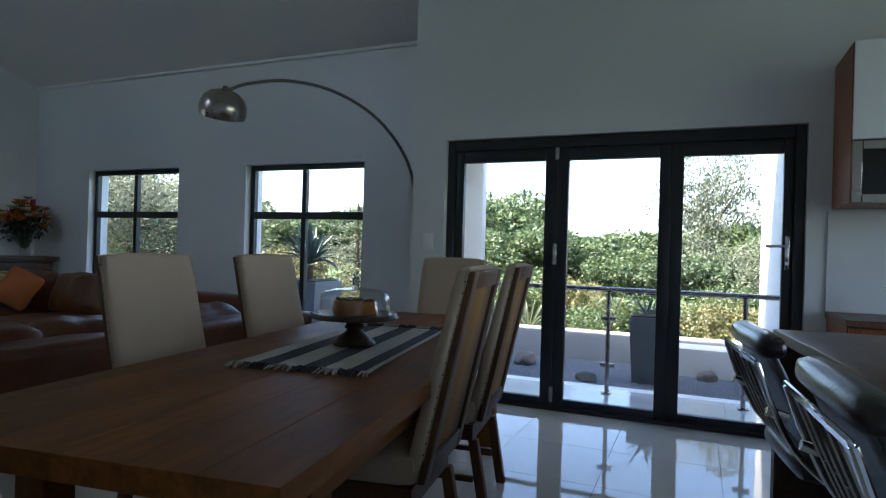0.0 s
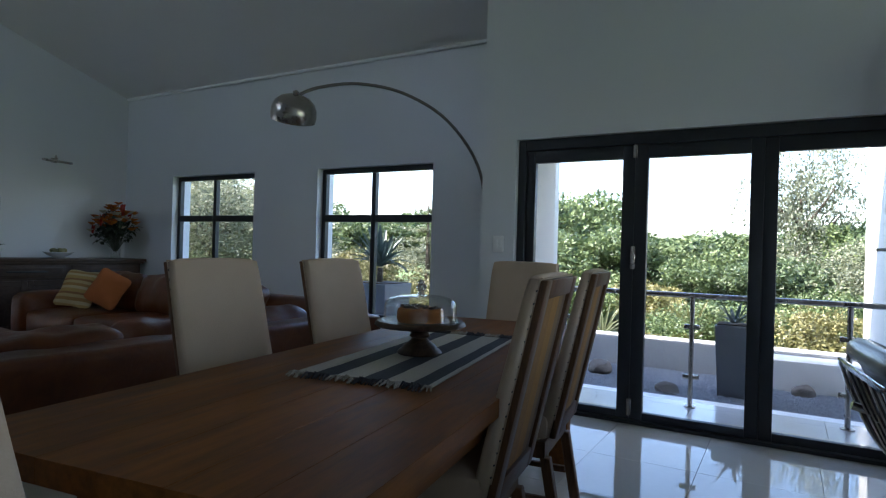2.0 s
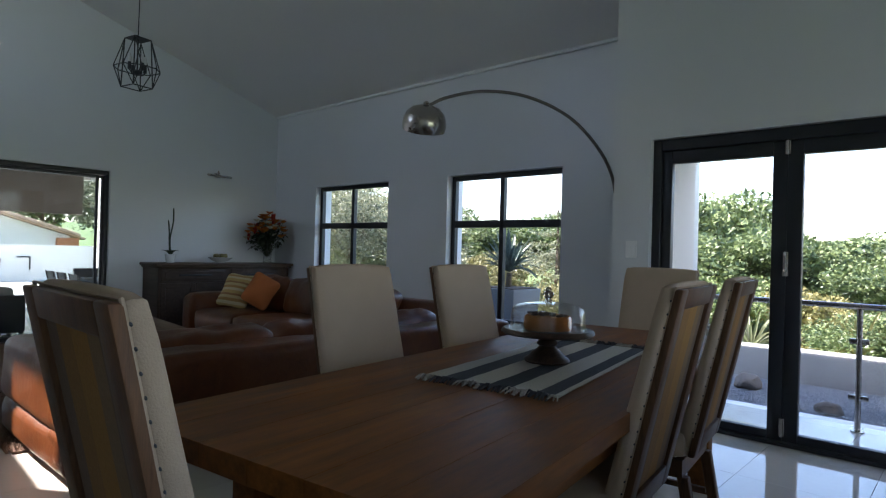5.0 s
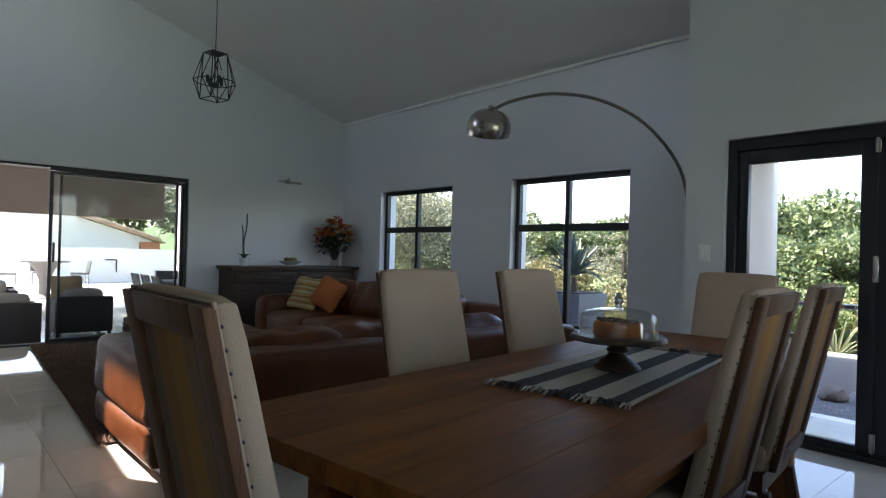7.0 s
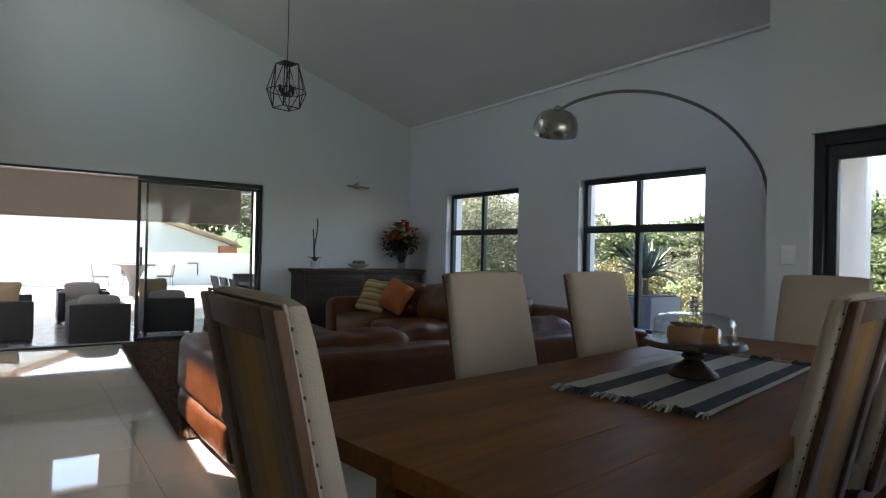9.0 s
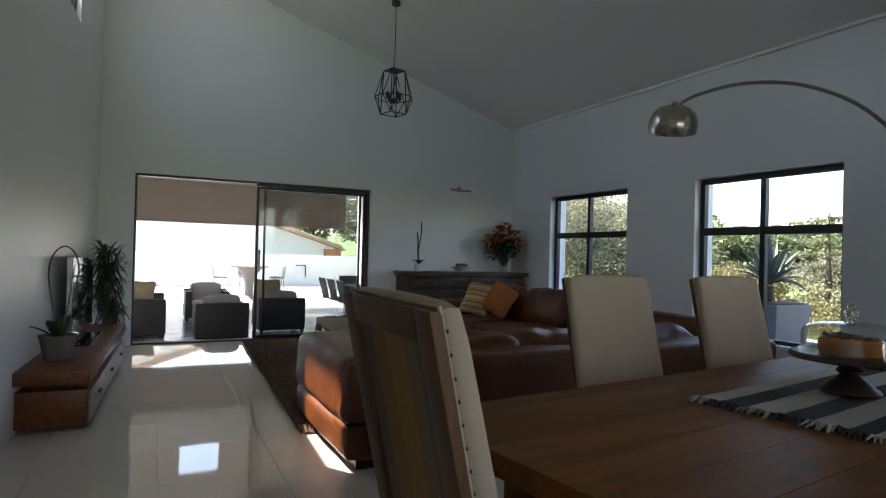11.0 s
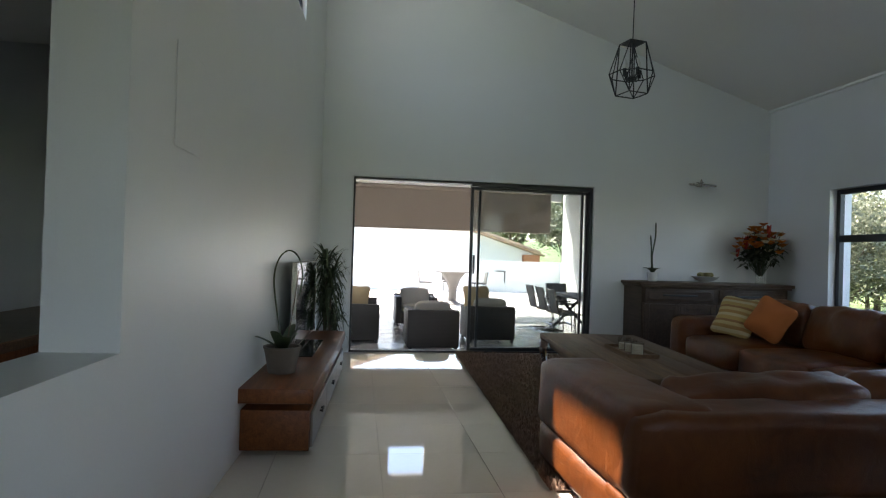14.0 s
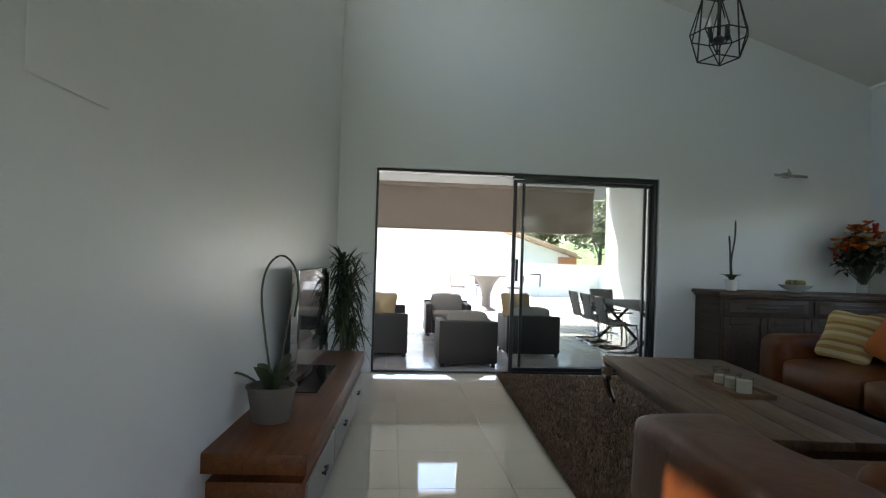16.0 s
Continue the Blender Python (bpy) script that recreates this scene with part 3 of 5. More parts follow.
# balcony outside the folding door
struct("balcony_slab", box(-1.45, 1.306, 5.25, 6.02, -0.3, -0.008), GROUT, "balcony slab", "balcony", False)
struct("gravel_bed", box(-7.3, 6.0, 6.16, 7.6, -0.5, -0.04), GRAVEL, "bed of blue-grey gravel", "gravel", False)
struct("kerb", box(-1.25, 1.306, 6.021, 6.159, -0.3, -0.002), TRIM, "pale kerb edging the gravel", "kerb", False)
struct("parapet", box(-6.5, 6.0, 7.6, 7.85, -0.5, 0.29, 0.02, 2), PARAPET, "low plastered parapet wall", "parapet")
# Block added for the sunlit stretch of parapet; pale plaster gives the brightness.
struct("sunlit_patch_block", box(0.42, 1.305, 7.2, 7.599, -0.5, 0.25, 0.015, 2), OUTWALL, "pale plastered block standing in for sunlight on the parapet", "ledge")
struct("wall_balcony", box(1.31, 1.56, 5.25, 7.98, -0.3, 2.9), OUTWALL, "white plastered side wall of the balcony", "wall", False)
struct("column", box(-1.249, -1.216, 5.251, 5.93, -0.3, 2.059), OUTWALL, "white plastered pier", "pier", False)
struct("lintel_outside", box(-1.46, 1.31, 5.25, 6.1, 2.06, 2.9), OUTWALL, "white plastered lintel and eave", "lintel", False)

# terrace outside the sliding door, a step down
TX, TZ = -16.3, -0.28
struct("terrace_slab", box(TX - 0.3, SLX - 0.251, -3.0, 6.3, -0.55, TZ - 0.012), GROUT, "terrace slab", "terrace", False)
bm = grid_wall((-3.0, 6.05), (2.75, 5.2), [(1.47, 2.42, 3.95, 4.72)], 0, 0.2)
struct("wall_terrace_front", turned(bm, Matrix(((0, -1, 0, TX), (1, 0, 0, 0), (0, 0, 1, 0), (0, 0, 0, 1)))), OUTWALL, "plastered beam with a high square opening over the terrace", "wall", False)
struct("wall_terrace_side", box(TX - 0.2, SLX - 0.251, 6.15, 6.4, -0.5, 5.2), GREYWALL, "grey plastered side wall of the terrace", "wall", False)
struct("wall_terrace_far", box(TX - 0.2, SLX - 0.251, -3.25, -3.0, -0.5, 5.2), OUTWALL, "plastered far wall of the terrace", "wall", False)
struct("ceiling_terrace", box(TX - 0.2, SLX - 0.251, -3.25, 6.4, 5.2, 5.35), CEIL, "white terrace ceiling", "ceiling", False)
rb = thing("roller_blind", (TX, 0, 0), "half-lowered brown roller blind across the terrace", "blind")
part("cloth", box(0.03, 0.042, -2.95, 5.72, 1.88, 2.95), BLIND, rb, "", False)
part("bottom_bar", rod((0.036, -2.95, 1.87), (0.036, 5.72, 1.87), 0.02), BLIND, rb)
part("roller", rod((0.07, -2.95, 2.97), (0.07, 5.72, 2.97), 0.055), BLIND, rb)


# ---- dining ----
TAB = (-0.676, 2.775, 7.5)
table = thing("dining_table", (TAB[0], TAB[1], 0), "long dark-stained solid wooden dining table", "table", rz=TAB[2])
for k in range(6):
    a = -0.51 + k * 1.02 / 6
    b = box(a + 0.0004, a + 1.02 / 6 - 0.0004, -1.43, 1.43, 0.705, 0.76, 0.0008, 1)
    part("plank", b, OAK, table)
part("apron", join(box(-0.43, 0.43, -1.16, -1.13, 0.60, 0.704), box(-0.43, 0.43, 1.13, 1.16, 0.60, 0.704), box(-0.43, -0.40, -1.13, 1.13, 0.60, 0.704), box(0.40, 0.43, -1.13, 1.13, 0.60, 0.704)), OAK, table)
for x in (-1, 1):
    for y in (-1, 1):
        part("leg", box(x * 0.38 - 0.05, x * 0.38 + 0.05, y * 1.1 - 0.05, y * 1.1 + 0.05, 0, 0.60, 0.008, 2), OAK, table)


def dining_chair(at, rz, label):
    c = thing("dining_chair", (*at, 0), label, "chair", "chairs round the dining table", rz)

    def lean(bm):
        for v in bm.verts:
            if v.co.z > 0.42:
                if v.co.y > -0.22:
                    v.co.y = -0.225 + (v.co.y + 0.225) * (1.12 - 0.45 * (v.co.z - 0.42))
                v.co.y -= (v.co.z - 0.42) * 0.215
        return bm

    part("seat", pad(-0.255, 0.255, -0.22, 0.27, 0.40, 0.525, 0.045, 0.014, 0.003, 7), LINEN, c, "cream linen seat")
    back = part("backrest", lean(pad(-0.235, 0.235, -0.225, -0.165, 0.45, 1.125, 0.024, 0.006, 0.002, 9)), LINEN, c, "cream linen backrest")
    part("piping", lean(sweep([(-0.228, -0.222, 0.5), (-0.228, -0.222, 1.12), (0.228, -0.222, 1.12), (0.228, -0.222, 0.5)], 0.005, 6)), LINEN, back)
    part("back_frame", lean(join(box(-0.232, -0.165, -0.245, -0.218, 0.42, 1.115, 0.006, 2), box(0.165, 0.232, -0.245, -0.218, 0.42, 1.115, 0.006, 2), box(-0.165, 0.165, -0.245, -0.218, 1.055, 1.115, 0.006, 2), box(-0.165, 0.165, -0.245, -0.218, 0.42, 0.50, 0.006, 2))), CHAIRWOOD, c, "brown wooden frame round the back panel")
    part("back_panel", lean(box(-0.166, 0.166, -0.232, -0.224, 0.49, 1.06)), BACKCLOTH, c, "striped brown and ochre cloth panel", False)
    nails = []
    for s in (-1, 1):
        for k in range(16):
            z = 0.52 + k * 0.0375
            nails.append(lean(turned(lathe([(0.0042, 0), (0.0034, 0.002), (0.0, 0.003)], 6), Matrix.Translation((s * 0.2305, -0.217, z)) @ pose(0, 0, 0, 0, s * 90, 0))))
    tagged(part("nail_trim", join(*nails), BLACK, c, "row of dark nail heads"), kind="stuff")
    part("seat_rail", join(box(-0.225, 0.225, -0.2, -0.17, 0.33, 0.40), box(-0.225, 0.225, 0.2, 0.23, 0.33, 0.40), box(-0.225, -0.195, -0.17, 0.2, 0.33, 0.40), box(0.195, 0.225, -0.17, 0.2, 0.33, 0.40)), CHAIRWOOD, c)
    for x in (-1, 1):
        for y, splay in ((-0.2, -0.06), (0.21, 0.0)):
            leg = box(x * 0.205 - 0.021, x * 0.205 + 0.021, y - 0.022, y + 0.022, 0, 0.335, 0.004, 1)
            for v in leg.verts:
                k = 1 - v.co.z / 0.335
                v.co.y += splay * k
                v.co.x -= x * 0.004 * k
            part("leg", leg, CHAIRWOOD, c)
        part("stretcher", box(x * 0.205 - 0.011, x * 0.205 + 0.011, -0.205, 0.19, 0.14, 0.165, 0.003, 1), CHAIRWOOD, c)
    return c


dining_chair((-0.525, 1.41), 0, "cream linen chair with striped back panel at the table's end")
dining_chair((-1.145, 2.465), -86, "cream linen high-back dining chair with nail trim")
dining_chair((-1.175, 3.26), -86, "cream linen high-back dining chair with nail trim")
dining_chair((-0.39, 2.53), 97, "cream linen chair showing its striped cloth back panel")
dining_chair((-0.462, 3.30), 97, "cream linen chair showing its striped cloth back panel")
dining_chair((-0.925, 4.24), 184, "cream linen high-back chair at the far table end")

# runner with fringe
run = thing("table_runner", (-0.672, 2.835, 0.76), "cream and charcoal striped woven table runner with fringe", "runner", rz=10.0)
bm = bmesh.new()
bmesh.ops.create_grid(bm, x_segments=24, y_segments=50, size=0.5, matrix=Matrix.Diagonal((0.50, 1.17, 1, 1)))
for v in bm.verts:
    v.co.z = 0.0055 + 0.0018 * noise.noise(v.co * 9)
bmesh.ops.solidify(bm, geom=bm.faces[:], thickness=0.003)
part("cloth", bm, RUNNER, run)
DARKBANDS = ((-0.18, -0.10), (0.0, 0.08), (0.17, 0.23))
tufts = {False: None, True: None}
for end in (-1, 1):
    for k in range(110):
        x = -0.25 + 0.50 * k / 109
        dark = any(a - 0.008 < x < b + 0.008 for a, b in DARKBANDS)
        dx, dl = random.uniform(-0.016, 0.016), random.uniform(0.026, 0.062)
        p = [(x, end * 0.58, 0.006), (x + dx * 0.5, end * (0.583 + dl * 0.5), 0.008 + random.uniform(0, 0.01)), (x + dx, end * (0.583 + dl), 0.0028)]
        q = sweep(p, [0.0045, 0.004, 0.0026], 4)
        tufts[dark] = join(tufts[dark], q) if tufts[dark] else q
tagged(part("fringe", tufts[False], FRINGE, run, "knotted cream fringe"), kind="stuff")
tagged(part("fringe", tufts[True], DARKFRINGE, run, "knotted charcoal fringe"), kind="stuff")

# cake stand, dome and cake
CAKEAT = (-0.672, 2.785)
stand = thing("cake_stand", (*CAKEAT, 0.768), "dark turned wooden pedestal cake stand", "cake stand")
part("base", lathe([(0.088, 0), (0.092, 0.006), (0.086, 0.016), (0.074, 0.022), (0.066, 0.034), (0.044, 0.05), (0.031, 0.064), (0.042, 0.07), (0.042, 0.078), (0.034, 0.086), (0.038, 0.1), (0.06, 0.108)], 32), DARKWOOD, stand)
part("plate", lathe([(0.05, 0.1085), (0.14, 0.111), (0.178, 0.112), (0.187, 0.118), (0.184, 0.128), (0.176, 0.134), (0.168, 0.13), (0.05, 0.128)], 48), DARKWOOD, stand)
cake = thing("cake", (*CAKEAT, 0.898), "round golden cake with dark topping", "cake")
bm = lathe([(0.092, 0), (0.096, 0.01), (0.095, 0.045), (0.088, 0.056), (0.0, 0.058)], 40)
for v in bm.verts:
    v.co += 0.003 * noise.noise_vector(v.co * 40)
part("sponge", bm, CAKE, cake)
bm = None
for k in range(26):
    a, r = random.uniform(0, 6.28), random.uniform(0.02, 0.084)
    q = turned(pad(-0.012, 0.012, -0.007, 0.007, -0.005, 0.006, 0.004, cuts=1), Matrix.Translation((r * math.cos(a), r * math.sin(a), 0.061)) @ pose(0, 0, 0, 0, 0, random.uniform(0, 360)))
    bm = join(bm, q) if bm else q
tagged(part("topping", bm, ICING, cake, "dark crumbled topping"), kind="stuff")
dome = thing("glass_dome", (*CAKEAT, 0.899), "clear glass cake dome with a knob", "cake dome")
d = part("dome", lathe([(0.149, 0), (0.152, 0.004), (0.15, 0.012), (0.149, 0.06), (0.143, 0.082), (0.126, 0.096), (0.088, 0.105), (0.04, 0.109), (0.0, 0.11), (0.0, 0.106), (0.04, 0.105), (0.087, 0.101), (0.122, 0.092), (0.138, 0.079), (0.144, 0.058), (0.145, 0.0)], 48, False), CRYSTAL, dome)
d.visible_shadow = False
part("knob", lathe([(0.01, 0.109), (0.017, 0.116), (0.011, 0.123), (0.018, 0.13), (0.023, 0.14), (0.018, 0.15), (0.011, 0.154), (0.014, 0.16), (0.010, 0.168), (0.0, 0.171)], 20), KNOBGLASS, dome, "turned glass knob")
part("rim", lathe([(0.1495, 0), (0.1545, 0.0), (0.156, 0.004), (0.1545, 0.008), (0.1515, 0.008)], 48, False), CRYSTAL, dome)

# ---- lounge ----
sofa = thing("sectional_sofa", (0, 0, 0), "large brown leather sectional sofa with loose back cushions", "sofa")


def swell(bm, c, k):
    for v in bm.verts:
        v.co += k * noise.noise_vector((v.co - Vector(c)) * 2.2)
    return bm


# near wing, its back to the dining table
part("arm", swell(pad(-3.82, -2.60, 1.60, 2.0, 0.245, 0.615, 0.055, 0.006, 0.006, 16, 3), (0, 0, 0), 0.012), LEATHER, sofa)
part("arm_base", swell(pad(-3.79, -2.60, 1.605, 2.0, 0.05, 0.26, 0.05, 0.014, 0.004, 16, 4), (0, 0, 0), 0.01), LEATHER, sofa)
part("plinth", join(box(-3.68, -2.62, 1.68, 5.1, 0.0, 0.055), box(-6.55, -3.68, 4.05, 5.1, 0.0, 0.055)), BLACK, sofa, "dark recessed plinth", False)
part("back", swell(pad(-2.86, -2.545, 1.603, 5.16, 0.25, 0.605, 0.06, 0.0, 0.010, 24, 5), (1, 0, 0), 0.012), LEATHER, sofa)
part("back_base", swell(pad(-2.86, -2.56, 1.61, 5.15, 0.055, 0.262, 0.04, 0.0, 0.008, 24, 6), (1, 0, 0), 0.01), LEATHER, sofa)
for n, (a, b) in enumerate(((1.985, 2.93), (2.93, 3.88))):
    part("seat_cushion", pad(-3.78, -2.89, a, b, 0.20, 0.44, 0.06, 0.03, 0.006, 10, n), LEATHER, sofa)
part("seat_cushion", pad(-3.78, -2.89, 3.885, 4.80, 0.20, 0.44, 0.06, 0.03, 0.006, 10, 7), LEATHER, sofa)
for n, (a, b, tilt) in enumerate(((1.97, 2.92, 3), (2.94, 3.76, -2), (3.78, 4.60, 2))):
    bm = pad(-0.15, 0.15, -(b - a) / 2, (b - a) / 2, -0.115, 0.115, 0.07, 0.02, 0.026, 14, n * 3)
    part("back_cushion", turned(bm, Matrix.Translation((-3.0, (a + b) / 2, 0.535)) @ pose(0, 0, 0, tilt, 14, 0)), LEATHER, sofa, "slouched brown leather back cushion")
# far wing below the windows
part("back", swell(pad(-6.62, -2.9, 4.86, 5.16, 0.06, 0.70, 0.09, 0.02, 0.004, 16, 8), (2, 0, 0), 0.014), LEATHER, sofa)
part("arm", swell(pad(-6.66, -6.34, 3.98, 4.9, 0.06, 0.60, 0.09, 0.02, 0.004, 12, 9), (3, 0, 0), 0.012), LEATHER, sofa)
for n in range(3):
    a = -6.335 + n * 0.88
    part("seat_cushion", pad(a, a + 0.875, 3.98, 4.84, 0.18, 0.43, 0.06, 0.03, 0.008, 10, 11 + n), LEATHER, sofa)
    bm = pad(-0.43, 0.43, -0.13, 0.13, -0.2, 0.2, 0.08, 0.035, 0.026, 12, 20 + n)
    part("back_cushion", turned(bm, Matrix.Translation((a + 0.44, 4.76, 0.62)) @ pose(0, 0, 0, -16, 0, 0)), LEATHER, sofa, "slouched brown leather back cushion")


def cushion(at, rx, rz, size, material, label, seed, roll=0.0):
    bm = pad(-size / 2, size / 2, -0.075, 0.075, -size / 2, size / 2, 0.06, 0.0, 0.0, 10)
    for v in bm.verts:
        q = max(abs(v.co.x), abs(v.co.z)) / (size / 2)
        v.co.y *= 1.15 * (1 - 0.82 * min(1, q) ** 2.2)
        k = 1 + 0.08 * (abs(v.co.x * v.co.z) / (size / 2) ** 2)
        v.co.x, v.co.z = v.co.x * k, v.co.z * k
        v.co += 0.006 * noise.noise_vector(v.co * 8 + Vector((seed, 0, 0)))
    ob = new("cushion", mesh_of("cushion", bm, material))
    ob.matrix_basis = Matrix.Translation(at) @ pose(0, 0, 0, 0, 0, rz) @ pose(0, 0, 0, rx, 0, 0) @ pose(0, 0, 0, 0, roll, 0)
    return tagged(ob, label, "cushion", "scatter cushions on the sofa")


cushion((-6.05, 4.38, 0.655), -30, 26, 0.41, STRIPEY, "gold and cream striped scatter cushion on the sofa", 1, 5)
cushion((-5.62, 4.44, 0.675), -20, 30, 0.36, ORANGE, "burnt orange scatter cushion on the sofa", 2, 24)

cushion((-3.95, 4.5, 0.68), -24, -12, 0.38, GOLD, "plain gold scatter cushion in the sofa's corner", 3, 8)

# coffee table
ct = thing("coffee_table", (-5.0, 2.69, 0.045), "low rustic plank coffee table on bent metal legs", "coffee table", rz=-6)
for k in range(5):
    y = -0.47 + k * 0.188
    bm = box(-1.08 + random.uniform(-0.012, 0.012), 1.08 + random.uniform(-0.012, 0.012), y + 0.001, y + 0.187, 0.365, 0.41, 0.006, 2)
    part("plank", bm, RUSTIC, ct)
part("underframe", join(box(-0.95, 0.95, -0.40, -0.36, 0.29, 0.364), box(-0.95, 0.95, 0.36, 0.40, 0.29, 0.364), box(-0.95, -0.91, -0.36, 0.36, 0.29, 0.364), box(0.91, 0.95, -0.36, 0.36, 0.29, 0.364)), RUSTIC, ct)
for x in (-1, 1):
    for y in (-1, 1):
        prof = smooth_line([(x * 1.0, y * 0.44, 0.36), (x * 1.03, y * 0.45, 0.27), (x * 0.98, y * 0.44, 0.16), (x * 0.93, y * 0.42, 0.07), (x * 0.97, y * 0.43, 0.006)], 4)
        part("leg", sweep(prof, [0.046, 0.046, 0.045, 0.043, 0.04, 0.036, 0.033, 0.03, 0.027, 0.026, 0.025, 0.024, 0.023, 0.023, 0.023, 0.024, 0.026][:len(prof)], 8), CHROME, ct, "bent polished metal leg")
tr = thing("candle_tray", (-4.95, 2.72, 0.4555), "small glass tray on the coffee table", "tray", rz=-4)
part("tray", join(box(-0.27, 0.27, -0.12, 0.12, 0, 0.008, 0.003, 1), box(-0.27, 0.27, -0.12, -0.11, 0.008, 0.03), box(-0.27, 0.27, 0.11, 0.12, 0.008, 0.03), box(-0.27, -0.26, -0.11, 0.11, 0.008, 0.03), box(0.26, 0.27, -0.11, 0.11, 0.008, 0.03)), RUSTIC, tr, "", False)
for k, x in enumerate((-0.14, 0.0, 0.14)):
    cd = thing("candle_jar", (-4.95 + x * math.cos(radians(-4)), 2.72 + x * math.sin(radians(-4)), 0.464), "short glass candle jar with a pale candle", "candle", "candle jars on the tray")
    j = part("jar", lathe([(0.045, 0), (0.05, 0.004), (0.05, 0.1), (0.047, 0.1), (0.047, 0.006)], 20, False), CRYSTAL, cd)
    j.visible_shadow = False
    part("candle", lathe([(0.043, 0.004), (0.043, 0.05 + 0.012 * k), (0.0, 0.052 + 0.012 * k)], 16), CANDLE, cd)

# shag rug
rug = thing("rug", (-5.5, 2.915, 0), "dark brown shaggy rug on the tiles", "rug", rz=-2.6)
part("backing", box(-1.95, 2.2, -1.24, 1.25, 0.0, 0.014), SHAG, rug, "", False)
vs, fs = [], []
rnd = random.Random(5)
for n in range(46000):
    x, y = rnd.uniform(-1.98, 2.2), -1.27 + 2.52 * (rnd.random() ** 1.7)
    if y > 0.25 and x > 0.4:
        continue
    a, l, h, w = rnd.uniform(0, 6.28), rnd.uniform(0.008, 0.034), rnd.uniform(0.024, 0.055), 0.0045
    k = len(vs)
    vs += [(x - w * math.sin(a), y + w * math.cos(a), 0.01), (x + w * math.sin(a), y - w * math.cos(a), 0.01), (x + l * math.cos(a), y + l * math.sin(a), h)]
    fs.append((k, k + 1, k + 2))
me = bpy.data.meshes.new("shag")
me.from_pydata(vs, [], fs)
me.materials.append(SHAG)
pile = new("shag", me)
pile.parent = rug
tagged(pile, "long dark brown shag pile", kind="stuff")

# television unit, turned with the wall
TVM = -2.6
tv = thing("tv_unit", (-5.2, 0.155, 0), "low reclaimed wood television unit with painted drawer fronts", "tv unit", rz=TVM)
part("top", box(-1.29, 1.29, -0.215, 0.215, 0.315, 0.40, 0.008, 2), TEAK, tv, "thick oiled wooden top")
part("body", box(-1.24, 1.23, -0.205, 0.19, 0.03, 0.265, 0.006, 2), TEAK, tv)
part("shelf_back", box(-1.24, 1.0, -0.205, -0.19, 0.266, 0.314), DARKWOOD, tv)
for x in (-1.2, -0.4, 0.42, 1.08):
    part("upright", box(x - 0.02, x + 0.02, -0.18, 0.18, 0.266, 0.314), DARKWOOD, tv)
for k, (a, b) in enumerate(((-1.22, -0.44), (-0.42, 0.36), (0.38, 1.19))):
    dr = part("drawer_front", box(a, b, 0.192, 0.206, 0.04, 0.242, 0.004, 1), PAINTEDGREY, tv, "weathered pale painted drawer front")
    part("handle", join(box((a + b) / 2 - 0.05, (a + b) / 2 + 0.05, 0.218, 0.228, 0.15, 0.17, 0.003, 1), box((a + b) / 2 - 0.045, (a + b) / 2 - 0.035, 0.207, 0.218, 0.155, 0.165), box((a + b) / 2 + 0.035, (a + b) / 2 + 0.045, 0.207, 0.218, 0.155, 0.165)), BLACK, dr)
for x in (-1.18, 1.12):
    for y in (-0.17, 0.16):
        part("foot", box(x - 0.02, x + 0.02, y - 0.02, y + 0.02, 0, 0.03), BLACK, tv)
tele = thing("television", (-5.68, 0.095, 0.40), "thin black flat television on a glass foot", "television", rz=TVM)
part("casing", box(-0.62, 0.62, -0.022, 0.012, 0.035, 0.70, 0.004, 1), BLACK, tele)
part("screen", box(-0.61, 0.61, 0.012, 0.0145, 0.05, 0.69), SCREEN, tele, "dark glossy screen", False)
for x in (-0.619, 0.619):
    part("bezel", box(x - 0.007, x + 0.007, -0.024, 0.018, 0.033, 0.702, 0.002, 1), STEEL, tele, "silver edge strip")
part("foot", join(box(-0.1, 0.72, -0.1, 0.16, 0.001, 0.012, 0.003, 1), box(0.0, 0.3, -0.02, 0.008, 0.012, 0.05)), SCREEN, tele, "dark glass foot plate")


def blade(points, width, fold=0.15):
    """A tapering leaf along points."""
    bm, rows = bmesh.new(), []
    n = len(points) - 1
    for k, p in enumerate(points):
        p = Vector(p)
        way = (Vector(points[min(k + 1, n)]) - Vector(points[max(k - 1, 0)])).normalized()
        side = way.cross(Vector((0, 0, 1)))
        side = side.normalized() if side.length > 1e-3 else Vector((1, 0, 0))
        w = width * math.sin(math.pi * min(1, 0.15 + 0.85 * k / n)) ** 0.7 + 0.0015
        up = side.cross(way)
        rows.append([bm.verts.new(p - side * w), bm.verts.new(p - up * w * fold), bm.verts.new(p + side * w)])
    for a, b in zip(rows, rows[1:]):
        bm.faces.new((a[0], a[1], b[1], b[0]))
        bm.faces.new((a[1], a[2], b[2], b[1]))
    return bm


def arch_leaf(base, yaw, length, rise, droop, width, n=6, fold=0.15):
    pts = []
    for k in range(n + 1):
        t = k / n
        r = length * t
        pts.append((base[0] + r * math.cos(yaw), base[1] + r * math.sin(yaw), base[2] + rise * t - droop * t * t))
    return blade(pts, width, fold)


def pot(name, parent, r0, r1, h, material, label=""):
    return part(name, lathe([(r0, 0), (r0 * 1.02, 0.006), (r1, h * 0.92), (r1 * 1.05, h * 0.93), (r1 * 1.05, h), (r1 * 0.93, h), (r1 * 0.9, h * 0.86), (0, h * 0.86)], 28), material, parent, label)


